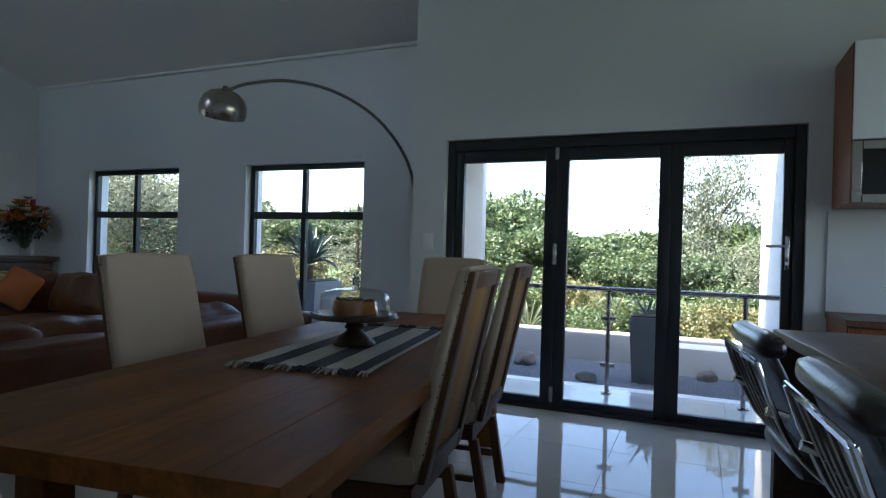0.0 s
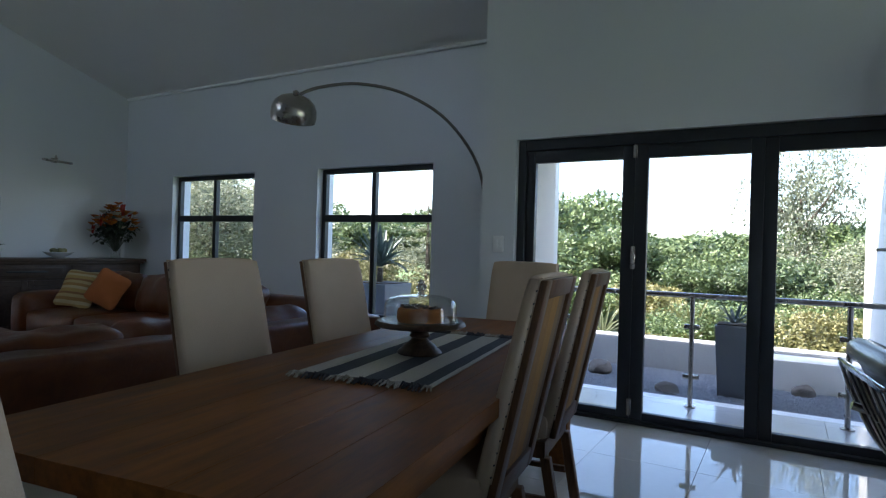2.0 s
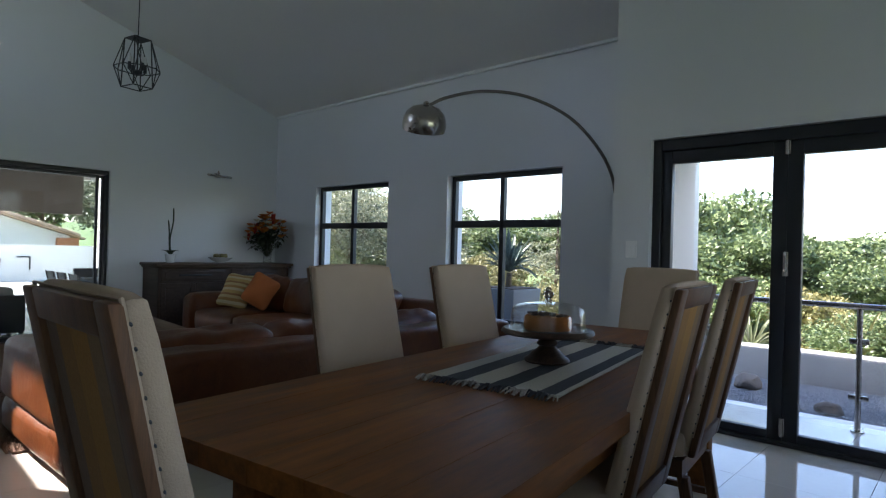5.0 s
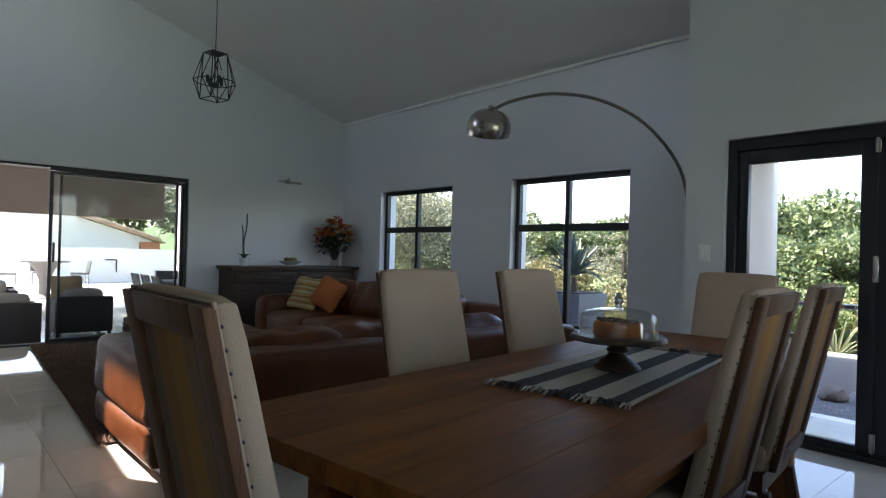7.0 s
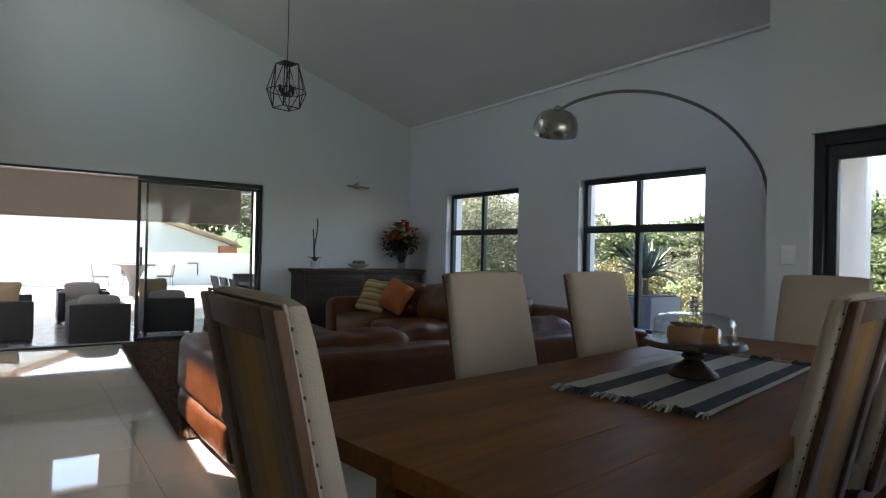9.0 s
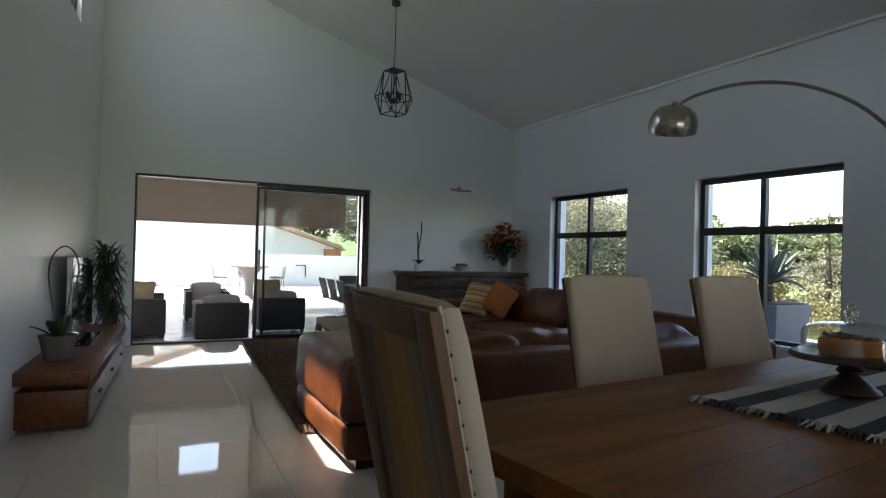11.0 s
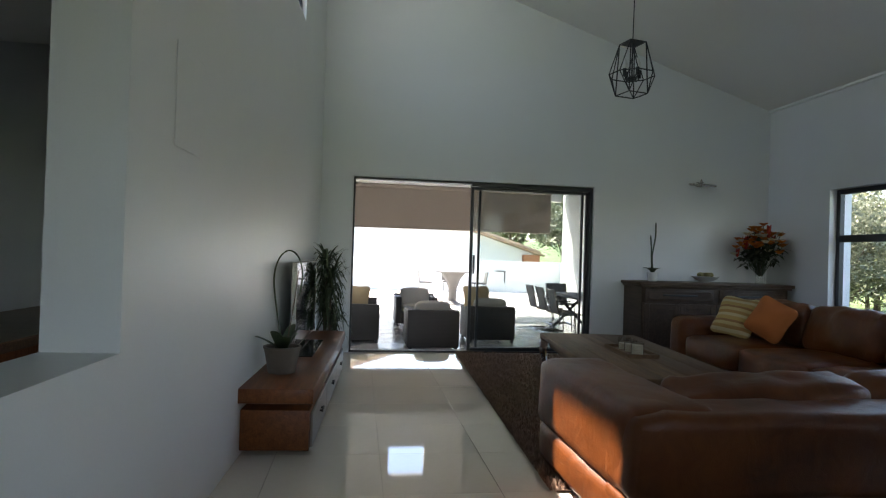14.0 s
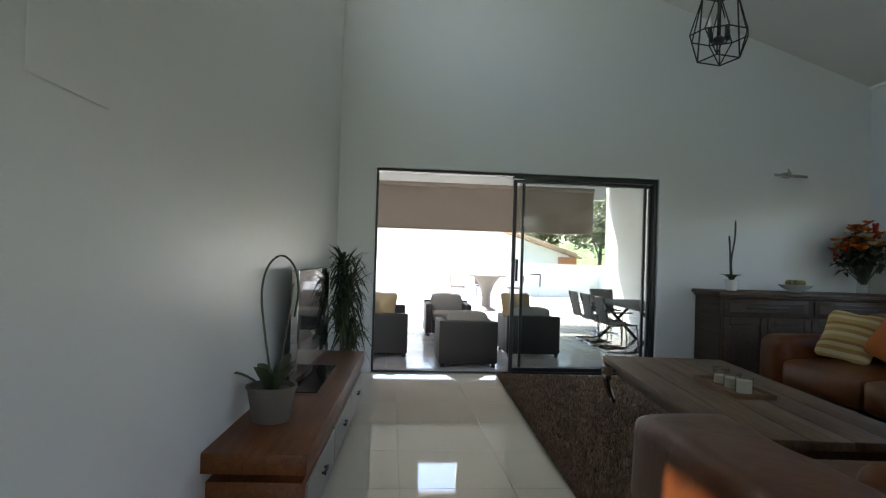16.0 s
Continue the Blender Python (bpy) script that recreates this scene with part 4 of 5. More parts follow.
# orchid with an arched stem on the television unit
o = thing("orchid", (-4.40, 0.07, 0.40), "potted orchid with arched bare stems", "plant")
pot("pot", o, 0.085, 0.115, 0.17, TERRACOTTA, "grey clay pot")
part("stem", sweep(smooth_line([(-0.02, 0.0, 0.14), (-0.05, -0.05, 0.4), (-0.06, -0.075, 0.6), (-0.03, -0.045, 0.73), (0.0, 0.02, 0.79), (0.02, 0.085, 0.75), (0.03, 0.115, 0.64), (0.02, 0.1, 0.5)], 6), 0.0055, 6), DARKLEAF, o)
part("stake", sweep(smooth_line([(0.01, 0.02, 0.14), (0.015, 0.06, 0.4), (0.02, 0.09, 0.66)], 4), 0.004, 6), BARK, o)
for k in range(7):
    a = k * 2.4 + 0.4
    part("leaf", arch_leaf((0.02 * math.cos(a), 0.02 * math.sin(a), 0.145), a, 0.10 + 0.05 * (k % 3), 0.22 + 0.05 * (k % 2), 0.12, 0.033, 7, 0.3), DARKLEAF, o)

# dracaena beyond the television
dz = thing("dracaena", (-6.98, 0.22, 0), "tall dracaena with drooping dark narrow leaves", "plant")
pot("pot", dz, 0.11, 0.15, 0.26, TERRACOTTA, "grey clay pot")
part("soil", lathe([(0.13, 0.224), (0.0, 0.232)], 20, False), SOIL, dz)
rnd = random.Random(11)
for n, (tx, ty, top) in enumerate(((-0.03, -0.02, 1.14), (0.05, 0.03, 0.95), (0.03, -0.03, 0.74), (-0.05, 0.04, 0.55))):
    part("trunk", sweep([(tx * 0.5, ty * 0.5, 0.22), (tx, ty, top * 0.6), (tx * 1.4, ty * 1.4, top)], [0.014, 0.012, 0.01], 8), BARK, dz)
    bm = None
    for k in range(85):
        a, z = rnd.uniform(0, 6.28), top - rnd.uniform(0, 0.26)
        q = arch_leaf((tx * 1.3, ty * 1.3, z), a, rnd.uniform(0.12, 0.26), rnd.uniform(0.15, 0.42), rnd.uniform(0.1, 0.5), rnd.uniform(0.008, 0.014), 6)
        bm = join(bm, q) if bm else q
    tagged(part("foliage", bm, DARKLEAF, dz), kind="stuff")

# sideboard
sb = thing("sideboard", (-7.585, 4.825, 0), "dark stained wooden sideboard with drawers and panelled doors", "sideboard", rz=90)
# local x runs along world y; local y runs along world -x, so the front is at negative y
part("top", box(-1.0, 1.0, -0.545, 0.0, 0.91, 0.95, 0.008, 2), DARKWOOD, sb)
part("cornice", box(-0.975, 0.975, -0.525, 0.0, 0.885, 0.91, 0.006, 2), DARKWOOD, sb)
part("carcass", box(-0.95, 0.95, -0.48, 0.0, 0.06, 0.885), DARKWOOD, sb, "", False)
part("plinth", box(-0.96, 0.96, -0.5, 0.0, 0.0, 0.09, 0.006, 1), DARKWOOD, sb)
for k in range(2):
    x0, x1 = (-0.93, -0.015) if k == 0 else (0.015, 0.93)
    dr = part("drawer", join(box(x0 + 0.02, x1 - 0.02, -0.496, -0.481, 0.715, 0.87, 0.006, 2), box(x0 + 0.06, x1 - 0.06, -0.503, -0.496, 0.745, 0.84, 0.003, 1)), DARKWOOD, sb)
    part("pull", box((x0 + x1) / 2 - 0.22, (x0 + x1) / 2 + 0.22, -0.518, -0.503, 0.785, 0.805, 0.005, 2), BLACK, dr, "long dark bar pull")
for k in range(4):
    x0 = -0.92 + k * 0.4625
    x1 = x0 + 0.45
    dr = part("door", join(frame_ring(x0, x1, 0.11, 0.69, 0.065, -0.498, -0.481), box(x0 + 0.064, x1 - 0.064, -0.488, -0.481, 0.174, 0.626)), DARKWOOD, sb)
    hx = x1 - 0.03 if k % 2 == 0 else x0 + 0.03
    part("handle", join(box(hx - 0.008, hx + 0.008, -0.516, -0.508, 0.34, 0.56, 0.003, 1), box(hx - 0.006, hx + 0.006, -0.508, -0.498, 0.36, 0.375), box(hx - 0.006, hx + 0.006, -0.508, -0.498, 0.525, 0.54)), BLACK, dr, "tall dark bar handle")
for k in range(5):
    x = -0.93 + k * 0.4625
    part("stile", box(x - 0.012, x + 0.008, -0.494, -0.481, 0.10, 0.70, 0.003, 1), DARKWOOD, sb)

o = thing("orchid", (-7.31, 4.11, 0.95), "small orchid with tall bare stems in white pot", "plant")
pot("pot", o, 0.05, 0.065, 0.11, PORCELAIN, "white porcelain pot")
for k, (dx, dy, h) in enumerate(((0.0, 0.02, 0.72), (0.0, -0.03, 0.56))):
    part("stem", sweep(smooth_line([(0, dy * 0.3, 0.1), (0.01, dy * 0.2 - 0.02, 0.3), (-0.01, dy + 0.01, h * 0.75), (0.0, dy * 1.3, h)], 5), [0.010] * 15 + [0.006], 6), DARKLEAF, o)
for k in range(6):
    a = k * 1.9
    part("leaf", arch_leaf((0, 0, 0.1), a, 0.07 + 0.03 * (k % 3), 0.17, 0.11, 0.028, 6, 0.3), DARKLEAF, o)

bw = thing("fruit_bowl", (-7.3, 4.80, 0.95), "wide pale bowl holding a few lemons", "bowl")
part("bowl", lathe([(0.05, 0), (0.055, 0.008), (0.12, 0.04), (0.165, 0.075), (0.16, 0.078), (0.11, 0.045), (0.0, 0.02)], 32), PORCELAIN, bw)
for k in range(5):
    a = k * 1.26
    fr = lathe([(0, -0.038), (0.02, -0.032), (0.031, -0.01), (0.031, 0.01), (0.02, 0.032), (0, 0.038)], 12)
    ob = solo("lemon", turned(fr, pose(0, 0, 0, 80, 0, k * 50)), YELLOWLEAF, "yellow lemon lying in the bowl", "fruit", (-7.3 + 0.065 * math.cos(a), 4.80 + 0.065 * math.sin(a), 1.045), group="lemons in the bowl")

# bouquet
fl = thing("bouquet", (-7.24, 5.5, 0.95), "full bouquet of orange and red flowers in glass vase", "flowers")
v = part("vase", lathe([(0.055, 0), (0.06, 0.01), (0.06, 0.2), (0.07, 0.24), (0.067, 0.24), (0.056, 0.2), (0.056, 0.012)], 24, False), CRYSTAL, fl, "clear glass vase")
v.visible_shadow = False
rnd = random.Random(4)
stems, green, petals = None, None, {0: None, 1: None, 2: None}
for k in range(74):
    a, s = rnd.uniform(0, 6.28), rnd.random() ** 0.6
    tip = Vector((0.27 * s * math.cos(a), 0.31 * s * math.sin(a), 0.40 + 0.34 * math.sqrt(max(0, 1 - s * s)) * rnd.uniform(0.35, 1.0) + rnd.uniform(-0.14, 0.08)))
    q = sweep([(0.02 * math.cos(a), 0.02 * math.sin(a), 0.1), tip * 0.6 + Vector((0, 0, 0.05)), tip], 0.003, 4)
    stems = join(stems, q) if stems else q
    for j in range(5):
        q = arch_leaf(tip * rnd.uniform(0.6, 0.95), rnd.uniform(0, 6.28), rnd.uniform(0.06, 0.14), rnd.uniform(0, 0.08), 0.07, 0.02, 4)
        green = join(green, q) if green else q
    kind = rnd.choices((0, 1, 2), (2, 7, 2))[0]
    for j in range(9 if kind else 5):
        b = j * 6.28 / 9 + rnd.random()
        q = arch_leaf(tip, b, 0.03 if kind == 0 else 0.06, 0.12 if kind == 0 else 0.045, 0.01, 0.014 if kind == 0 else 0.027, 4, 0.3)
        petals[kind] = join(petals[kind], q) if petals[kind] else q
tagged(part("greenery", stems, DARKLEAF, fl), kind="stuff")
tagged(part("leaves", green, DARKLEAF, fl), kind="stuff")
for kind, (mt, lb) in enumerate(((RED, "pointed red petals"), (ORANGEPETAL, "orange petals"), (WHITEPETAL, "cream petals"))):
    tagged(part("bloom_mass", petals[kind], mt, fl, lb), kind="stuff")

wl = thing("picture_light", (SLX, 4.86, 2.2), "small satin metal wall lamp on the gable wall", "wall lamp")
part("mount", box(0.001, 0.02, -0.04, 0.04, -0.03, 0.03, 0.006, 2), STEEL, wl)
part("arm", rod((0.02, 0, 0.0), (0.1, 0, 0.02), 0.008), STEEL, wl)
part("tube", rod((0.1, -0.18, -0.01), (0.1, 0.18, -0.02), 0.016, seg=12), STEEL, wl)
part("finial", lathe([(0.012, 0.0), (0.016, 0.02), (0.008, 0.05), (0.0, 0.06)], 10), STEEL, wl).matrix_basis = pose(0.06, 0, 0.01)

# lantern pendant
pd = thing("lantern_pendant", (-5.9, 3.11, 2.775), "black wire lantern pendant hanging on a cord", "pendant lamp", rz=12)
top, ring, bot = [], [], []
for k in range(4):
    a = radians(45 + 90 * k)
    top.append((0.125 * math.cos(a), 0.125 * math.sin(a), 0.53))
    bot.append((0.15 * math.cos(a), 0.15 * math.sin(a), 0.03))
for k in range(8):
    a = radians(22.5 + 45 * k)
    ring.append((0.22 * math.cos(a), 0.22 * math.sin(a), 0.22))
part("top_plate", lathe([(0.128, 0.528), (0.128, 0.536), (0.02, 0.548), (0.012, 0.56)], 4), BLACK, pd, smooth=False).matrix_basis = pose(0, 0, 0, 0, 0, 45)
for k in range(4):
    part("wire", rod(top[k], bot[k], 0.0065, seg=6), BLACK, pd)
    part("wire", rod(bot[k], bot[(k + 1) % 4], 0.006, seg=6), BLACK, pd)
for k in range(8):
    part("wire", rod(ring[k], ring[(k + 1) % 8], 0.006, seg=6), BLACK, pd)
    part("wire", rod(ring[k], top[k // 2], 0.0055, seg=6), BLACK, pd)
    part("wire", rod(ring[k], bot[k // 2], 0.0055, seg=6), BLACK, pd)
part("stem", rod((0, 0, 0.2), (0, 0, 0.53), 0.008), BLACK, pd)
part("hub", lathe([(0.0, 0.15), (0.04, 0.165), (0.05, 0.19), (0.03, 0.21), (0, 0.215)], 16), BLACK, pd)
for k in range(4):
    a = radians(90 * k)
    x, y = 0.085 * math.cos(a), 0.085 * math.sin(a)
    arm = part("arm", join(sweep(smooth_line([(0, 0, 0.18), (x * 0.6, y * 0.6, 0.165), (x, y, 0.2)], 4), 0.006, 6), rod((x, y, 0.2), (x, y, 0.275), 0.017, seg=10)), BLACK, pd)
    part("bulb", turned(lathe([(0.011, 0.27), (0.019, 0.305), (0.014, 0.345), (0.003, 0.375)], 12), Matrix.Translation((x, y, 0))), PORCELAIN, arm, "clear candle bulb")
part("cord", sweep([(0, 0, 0.55), (0.004, 0.002, 0.9), (0, 0, ceil_z(3.11) - 2.775 - 0.03)], 0.005, 6), BLACK, pd)
part("ceiling_rose", lathe([(0.0, -0.05), (0.05, -0.045), (0.055, 0.03)], 16), BLACK, pd).matrix_basis = pose(0, 0, ceil_z(3.11) - 2.775)

# arc lamp, its foot behind the return wall
al = thing("arc_lamp", (-1.66, 5.48, 0), "tall arched floor lamp with brushed metal dome shade", "floor lamp")
end = Vector((-2.80 + 1.66, 4.25 - 5.48, 0))
line = [(0, 0, 0.05), (0, 0, 0.9), tuple(end * 0.02 + Vector((0, 0, 1.5))), tuple(end * 0.075 + Vector((0, 0, 1.95))), tuple(end * 0.25 + Vector((0, 0, 2.315))), tuple(end * 0.48 + Vector((0, 0, 2.505))), tuple(end * 0.71 + Vector((0, 0, 2.545))), tuple(end * 0.9 + Vector((0, 0, 2.48))), tuple(end + Vector((0, 0, 2.40)))]
part("pole", sweep(smooth_line(line, 6), 0.0135, 10), DARKSTEEL, al)
part("foot", lathe([(0.15, 0), (0.15, 0.045), (0.14, 0.052), (0.0, 0.052)], 32), PORCELAIN, al, "pale marble foot")
sh = lathe([(0.175, -0.03), (0.182, 0.01), (0.178, 0.06), (0.155, 0.115), (0.11, 0.156), (0.05, 0.176), (0.02, 0.18), (0.02, 0.176), (0.108, 0.151), (0.151, 0.112), (0.173, 0.06), (0.172, -0.03)], 40, False)
shade = part("shade", sh, STEEL, al, "brushed metal dome shade")
shade.matrix_basis = Matrix.Translation(end + Vector((-0.02, -0.02, 2.225))) @ pose(0, 0, 0, 0, 24, -35)
part("cap", lathe([(0.024, 0.176), (0.024, 0.2), (0.008, 0.21)], 14), STEEL, shade)
part("bulb", lathe([(0.02, 0.1), (0.045, 0.06), (0.035, 0.03), (0, 0.015)], 14), PORCELAIN, shade)

# wall plates
sw = thing("light_switch", (-1.345, BIFY, 1.255), "white double light switch plate", "switch")
part("plate", box(-0.045, 0.045, -0.011, -0.001, -0.065, 0.065, 0.004, 2), SWITCHWHITE, sw)
part("rocker", box(-0.03, -0.003, -0.016, -0.011, -0.03, 0.03, 0.002, 1), SWITCHWHITE, sw)
part("rocker", box(0.003, 0.03, -0.016, -0.011, -0.03, 0.03, 0.002, 1), SWITCHWHITE, sw)
u0 = u_of(-2.79)
solo("wall_panel", turned(box(u0 - 0.34, u0, 0.001, 0.006, 1.575, 1.98, 0.003, 1), LW), WALL, "flush painted access panel on the long wall", "panel")

# ---- kitchen ----
isl = thing("kitchen_island", (0.955, 3.30, 0), "kitchen island with thick wooden worktop", "island", rz=6)
part("worktop", box(0.0, 1.0, -2.25, 0.0, 0.865, 0.905, 0.006, 2), COUNTER, isl, "dark oiled wooden worktop")
part("end_panel", box(0.004, 0.98, -0.06, -0.004, 0.0, 0.864, 0.004, 1), DARKWOOD, isl)
part("carcass", box(0.38, 0.98, -2.2, -0.065, 0.0, 0.864), DARKWOOD, isl, "", False)


def stool(at, rz):
    s = thing("bar_stool", (*at, 0), "chrome wire bar stool with black leather pad", "bar stool", "bar stools at the island", rz)
    part("foot", lathe([(0.2, 0), (0.2, 0.006), (0.15, 0.014), (0.04, 0.022), (0.03, 0.04)], 32), CHROME, s)
    part("column", rod((0, 0, 0.02), (0, 0, 0.6), 0.024, seg=16), CHROME, s)
    part("seat", pad(-0.2, 0.2, -0.2, 0.18, 0.60, 0.675, 0.03, 0.012, 0.002, 8), BLACKLEATHER, s, "black leather seat pad")
    # back: straight roll of leather over a flat pad, held by a chrome frame and slim wires; the front is +y
    part("back_pad", join(turned(pad(-0.225, 0.225, -0.036, 0.036, -0.032, 0.032, 0.03, 0.004, 0.002, 8), Matrix.Translation((0, -0.27, 0.95))), turned(pad(-0.205, 0.205, -0.014, 0.014, -0.14, 0.14, 0.012, 0.006, 0.002, 6), Matrix.Translation((0, -0.215, 0.81)) @ pose(0, 0, 0, 24, 0, 0))), BLACKLEATHER, s, "padded black leather back roll")
    part("top_bar", turned(box(-0.222, 0.222, -0.005, 0.005, -0.012, 0.012, 0.003, 1), Matrix.Translation((0, -0.312, 0.91)) @ pose(0, 0, 0, 24, 0, 0)), CHROME, s, "flat chrome bar")
    for k in range(5):
        x = -0.15 + 0.075 * k
        part("wire", sweep(smooth_line([(x, -0.308, 0.9), (x * 0.98, -0.262, 0.79), (x * 0.94, -0.2, 0.67), (x * 0.88, -0.11, 0.59), (x * 0.7, 0.0, 0.572), (x * 0.7, 0.14, 0.585)], 3), 0.0055, 6), CHROME, s)
    for z, y in ((0.78, -0.252), (0.655, -0.182)):
        part("wire", rod((-0.2, y, z), (0.2, y, z), 0.0035, seg=6), CHROME, s)
    for x in (-1, 1):
        part("rail", sweep(smooth_line([(x * 0.222, -0.312, 0.91), (x * 0.222, -0.268, 0.79), (x * 0.215, -0.2, 0.67), (x * 0.21, -0.08, 0.595), (x * 0.2, 0.15, 0.6)], 4), 0.008, 8), CHROME, s)
        part("bolt", rod((x * 0.21, -0.285, 0.79), (x * 0.21, -0.235, 0.775), 0.013, seg=10), CHROME, s)
    part("footrest", sweep([(0.17 * math.cos(a), 0.05 + 0.17 * math.sin(a), 0.28) for a in (radians(-30 + 24 * k) for k in range(11))], 0.009, 8), CHROME, s)


stool((1.10, 2.58), -83)
stool((1.18, 1.86), -86)

up = thing("wall_cabinet", (1.44, BIFY, 0), "wooden wall cabinet with white gloss doors", "cabinet")
part("side_panel", box(0.0, 0.022, -0.48, -0.001, 1.51, 2.41, 0.002, 1), CHERRY, up, "reddish wooden side panel")
part("body", box(0.022, 2.4, -0.46, -0.001, 1.515, 2.405), CHERRY, up, "", False)
for k in range(3):
    a = 0.004 + 0.8 * k
    part("flap", box(a, a + 0.794, -0.5, -0.481, 1.862, 2.41, 0.002, 1), LACQUER, up, "white gloss flap door")
    fr = part("glazed_flap", frame_ring(a, a + 0.794, 1.51, 1.856, 0.05, -0.5, -0.481), STEEL, up, "aluminium framed glass flap")
    part("glass", box(a + 0.048, a + 0.746, -0.494, -0.488, 1.558, 1.808), SCREEN, fr, "smoked glass", False)
lo = thing("base_cabinet", (1.43, BIFY, 0), "wooden kitchen base cabinet with drawers", "cabinet")
part("body", box(0.0, 2.6, -0.55, -0.001, 0.08, 0.83), CHERRY, lo, "", False)
part("plinth", box(0.02, 2.6, -0.5, -0.01, 0.0, 0.08), BLACK, lo, "", False)
for k in range(4):
    part("drawer", box(0.006 + 0.65 * k, 0.65 * k + 0.644, -0.57, -0.551, 0.6, 0.825, 0.002, 1), CHERRY, lo)
    part("door", box(0.006 + 0.65 * k, 0.65 * k + 0.644, -0.57, -0.551, 0.09, 0.594, 0.002, 1), CHERRY, lo)
solo("worktop", box(1.42, 4.03, BIFY - 0.59, BIFY - 0.001, 0.832, 0.868, 0.004, 1), COUNTER, "brown kitchen worktop along the wall", "worktop")
solo("splashback", box(1.42, 4.03, BIFY - 0.014, BIFY - 0.001, 0.87, 1.51), LACQUER, "plain white splashback above the worktop", "splashback", smooth=False)
hb = thing("herb_pot", (1.72, 4.72, 0.868), "small green glass jar with herbs", "plant")
pot("pot", hb, 0.035, 0.045, 0.09, TERRACOTTA)
bm = None
rnd = random.Random(2)
for k in range(26):
    q = arch_leaf((0, 0, 0.07), rnd.uniform(0, 6.28), rnd.uniform(0.02, 0.07), rnd.uniform(0.06, 0.16), 0.05, 0.014, 4)
    bm = join(bm, q) if bm else q
tagged(part("leaves", bm, LEAF, hb), kind="stuff")

# counter and bathroom seen through the pass-through
ck = thing("scullery_counter", (SLX, 0.07, 0), "brown wooden counter behind the pass-through", "counter", rz=LEAN_WALL)
part("top", box(3.42, 5.0, -1.1, -0.5, 0.80, 0.84, 0.004, 1), COUNTER, ck)
part("body", box(3.44, 4.98, -1.08, -0.52, 0.0, 0.80), CHERRY, ck, "", False)
bath = thing("bathtub", (SLX, 0.07, 0), "white built-in bathtub under a chrome mixer", "bathtub", rz=LEAN_WALL)
part("tub", join(box(1.11, 1.19, -3.1, -1.3, 0, 0.56, 0.015, 2), box(1.77, 1.85, -3.1, -1.3, 0, 0.56, 0.015, 2), box(1.19, 1.77, -3.1, -3.02, 0, 0.56, 0.01, 1), box(1.19, 1.77, -1.38, -1.3, 0, 0.56, 0.01, 1), box(1.19, 1.77, -3.02, -1.38, 0, 0.15)), PORCELAIN, bath)
part("mixer", join(rod((1.115, -2.25, 0.76), (1.115, -1.95, 0.76), 0.03, seg=12), rod((1.115, -2.1, 0.76), (1.26, -2.1, 0.73), 0.02), rod((1.115, -2.1, 0.76), (1.13, -2.1, 0.88), 0.022), rod((1.13, -2.16, 0.76), (1.2, -2.18, 0.58), 0.01)), CHROME, bath, "chrome bath mixer")


# ---- garden, balcony and terrace things ----
def crown_mesh(name, material, lobes, leaves, size, seed, flat=0.75, tall=1.9):
    """A crown of many small leaves round a few uneven lobes."""
    r = random.Random(seed)
    vs, fs = [], []
    spots = [(Vector((r.gauss(0, 0.42), r.gauss(0, 0.42), r.uniform(-0.55, 0.75))), r.uniform(0.28, 0.55)) for _ in range(lobes)]
    for n in range(leaves):
        c, rad = spots[r.randrange(lobes)]
        d = Vector((r.gauss(0, 1), r.gauss(0, 1), r.gauss(0, flat))).normalized() * rad * r.uniform(0.72, 1.08)
        p = c + d
        u = Vector((r.gauss(0, 1), r.gauss(0, 1), r.gauss(0, 0.9))).normalized()
        w = u.cross(Vector((r.gauss(0, 1), r.gauss(0, 1), r.gauss(0, 1)))).normalized()
        s = size * r.uniform(0.6, 1.4)
        k = len(vs)
        u.z, w.z = u.z * tall, w.z * tall
        vs += [p - u * s, p + w * s * 0.5, p + u * s, p - w * s * 0.5]
        fs.append((k, k + 1, k + 2, k + 3))
    me = bpy.data.meshes.new(name)
    me.from_pydata([tuple(v) for v in vs], [], fs)
    me.materials.append(material)
    return me


def trunk_mesh(seed, limbs=7):
    r = random.Random(seed)
    bm = sweep([(0, 0, -1.6), (0.03, 0.02, -0.9), (-0.02, 0.03, -0.3), (0.02, 0, 0.4)], [0.07, 0.055, 0.045, 0.02], 8)
    for k in range(limbs):
        a, z = r.uniform(0, 6.28), r.uniform(-0.9, 0.1)
        l = r.uniform(0.35, 0.7)
        bm = join(bm, sweep([(0, 0, z), (l * 0.5 * math.cos(a), l * 0.5 * math.sin(a), z + 0.25), (l * math.cos(a), l * math.sin(a), z + 0.6)], [0.028, 0.018, 0.006], 6))
    return mesh_of("trunk", bm, BARK)


CROWNS = {
    "dense": [crown_mesh("crown", LEAF, 24, 15000, 0.034, 1), crown_mesh("crown", LEAF, 28, 15000, 0.032, 2)],
    "pale": [crown_mesh("crown", PALELEAF, 24, 9000, 0.028, 3, 1.0, 1.2), crown_mesh("crown", PALELEAF, 22, 9000, 0.03, 4, 1.0, 1.2)],
    "yellow": [crown_mesh("crown", YELLOWLEAF, 16, 7000, 0.036, 5)],
}
TRUNKS = [trunk_mesh(31), trunk_mesh(32)]
GROUND_Z = -0.42


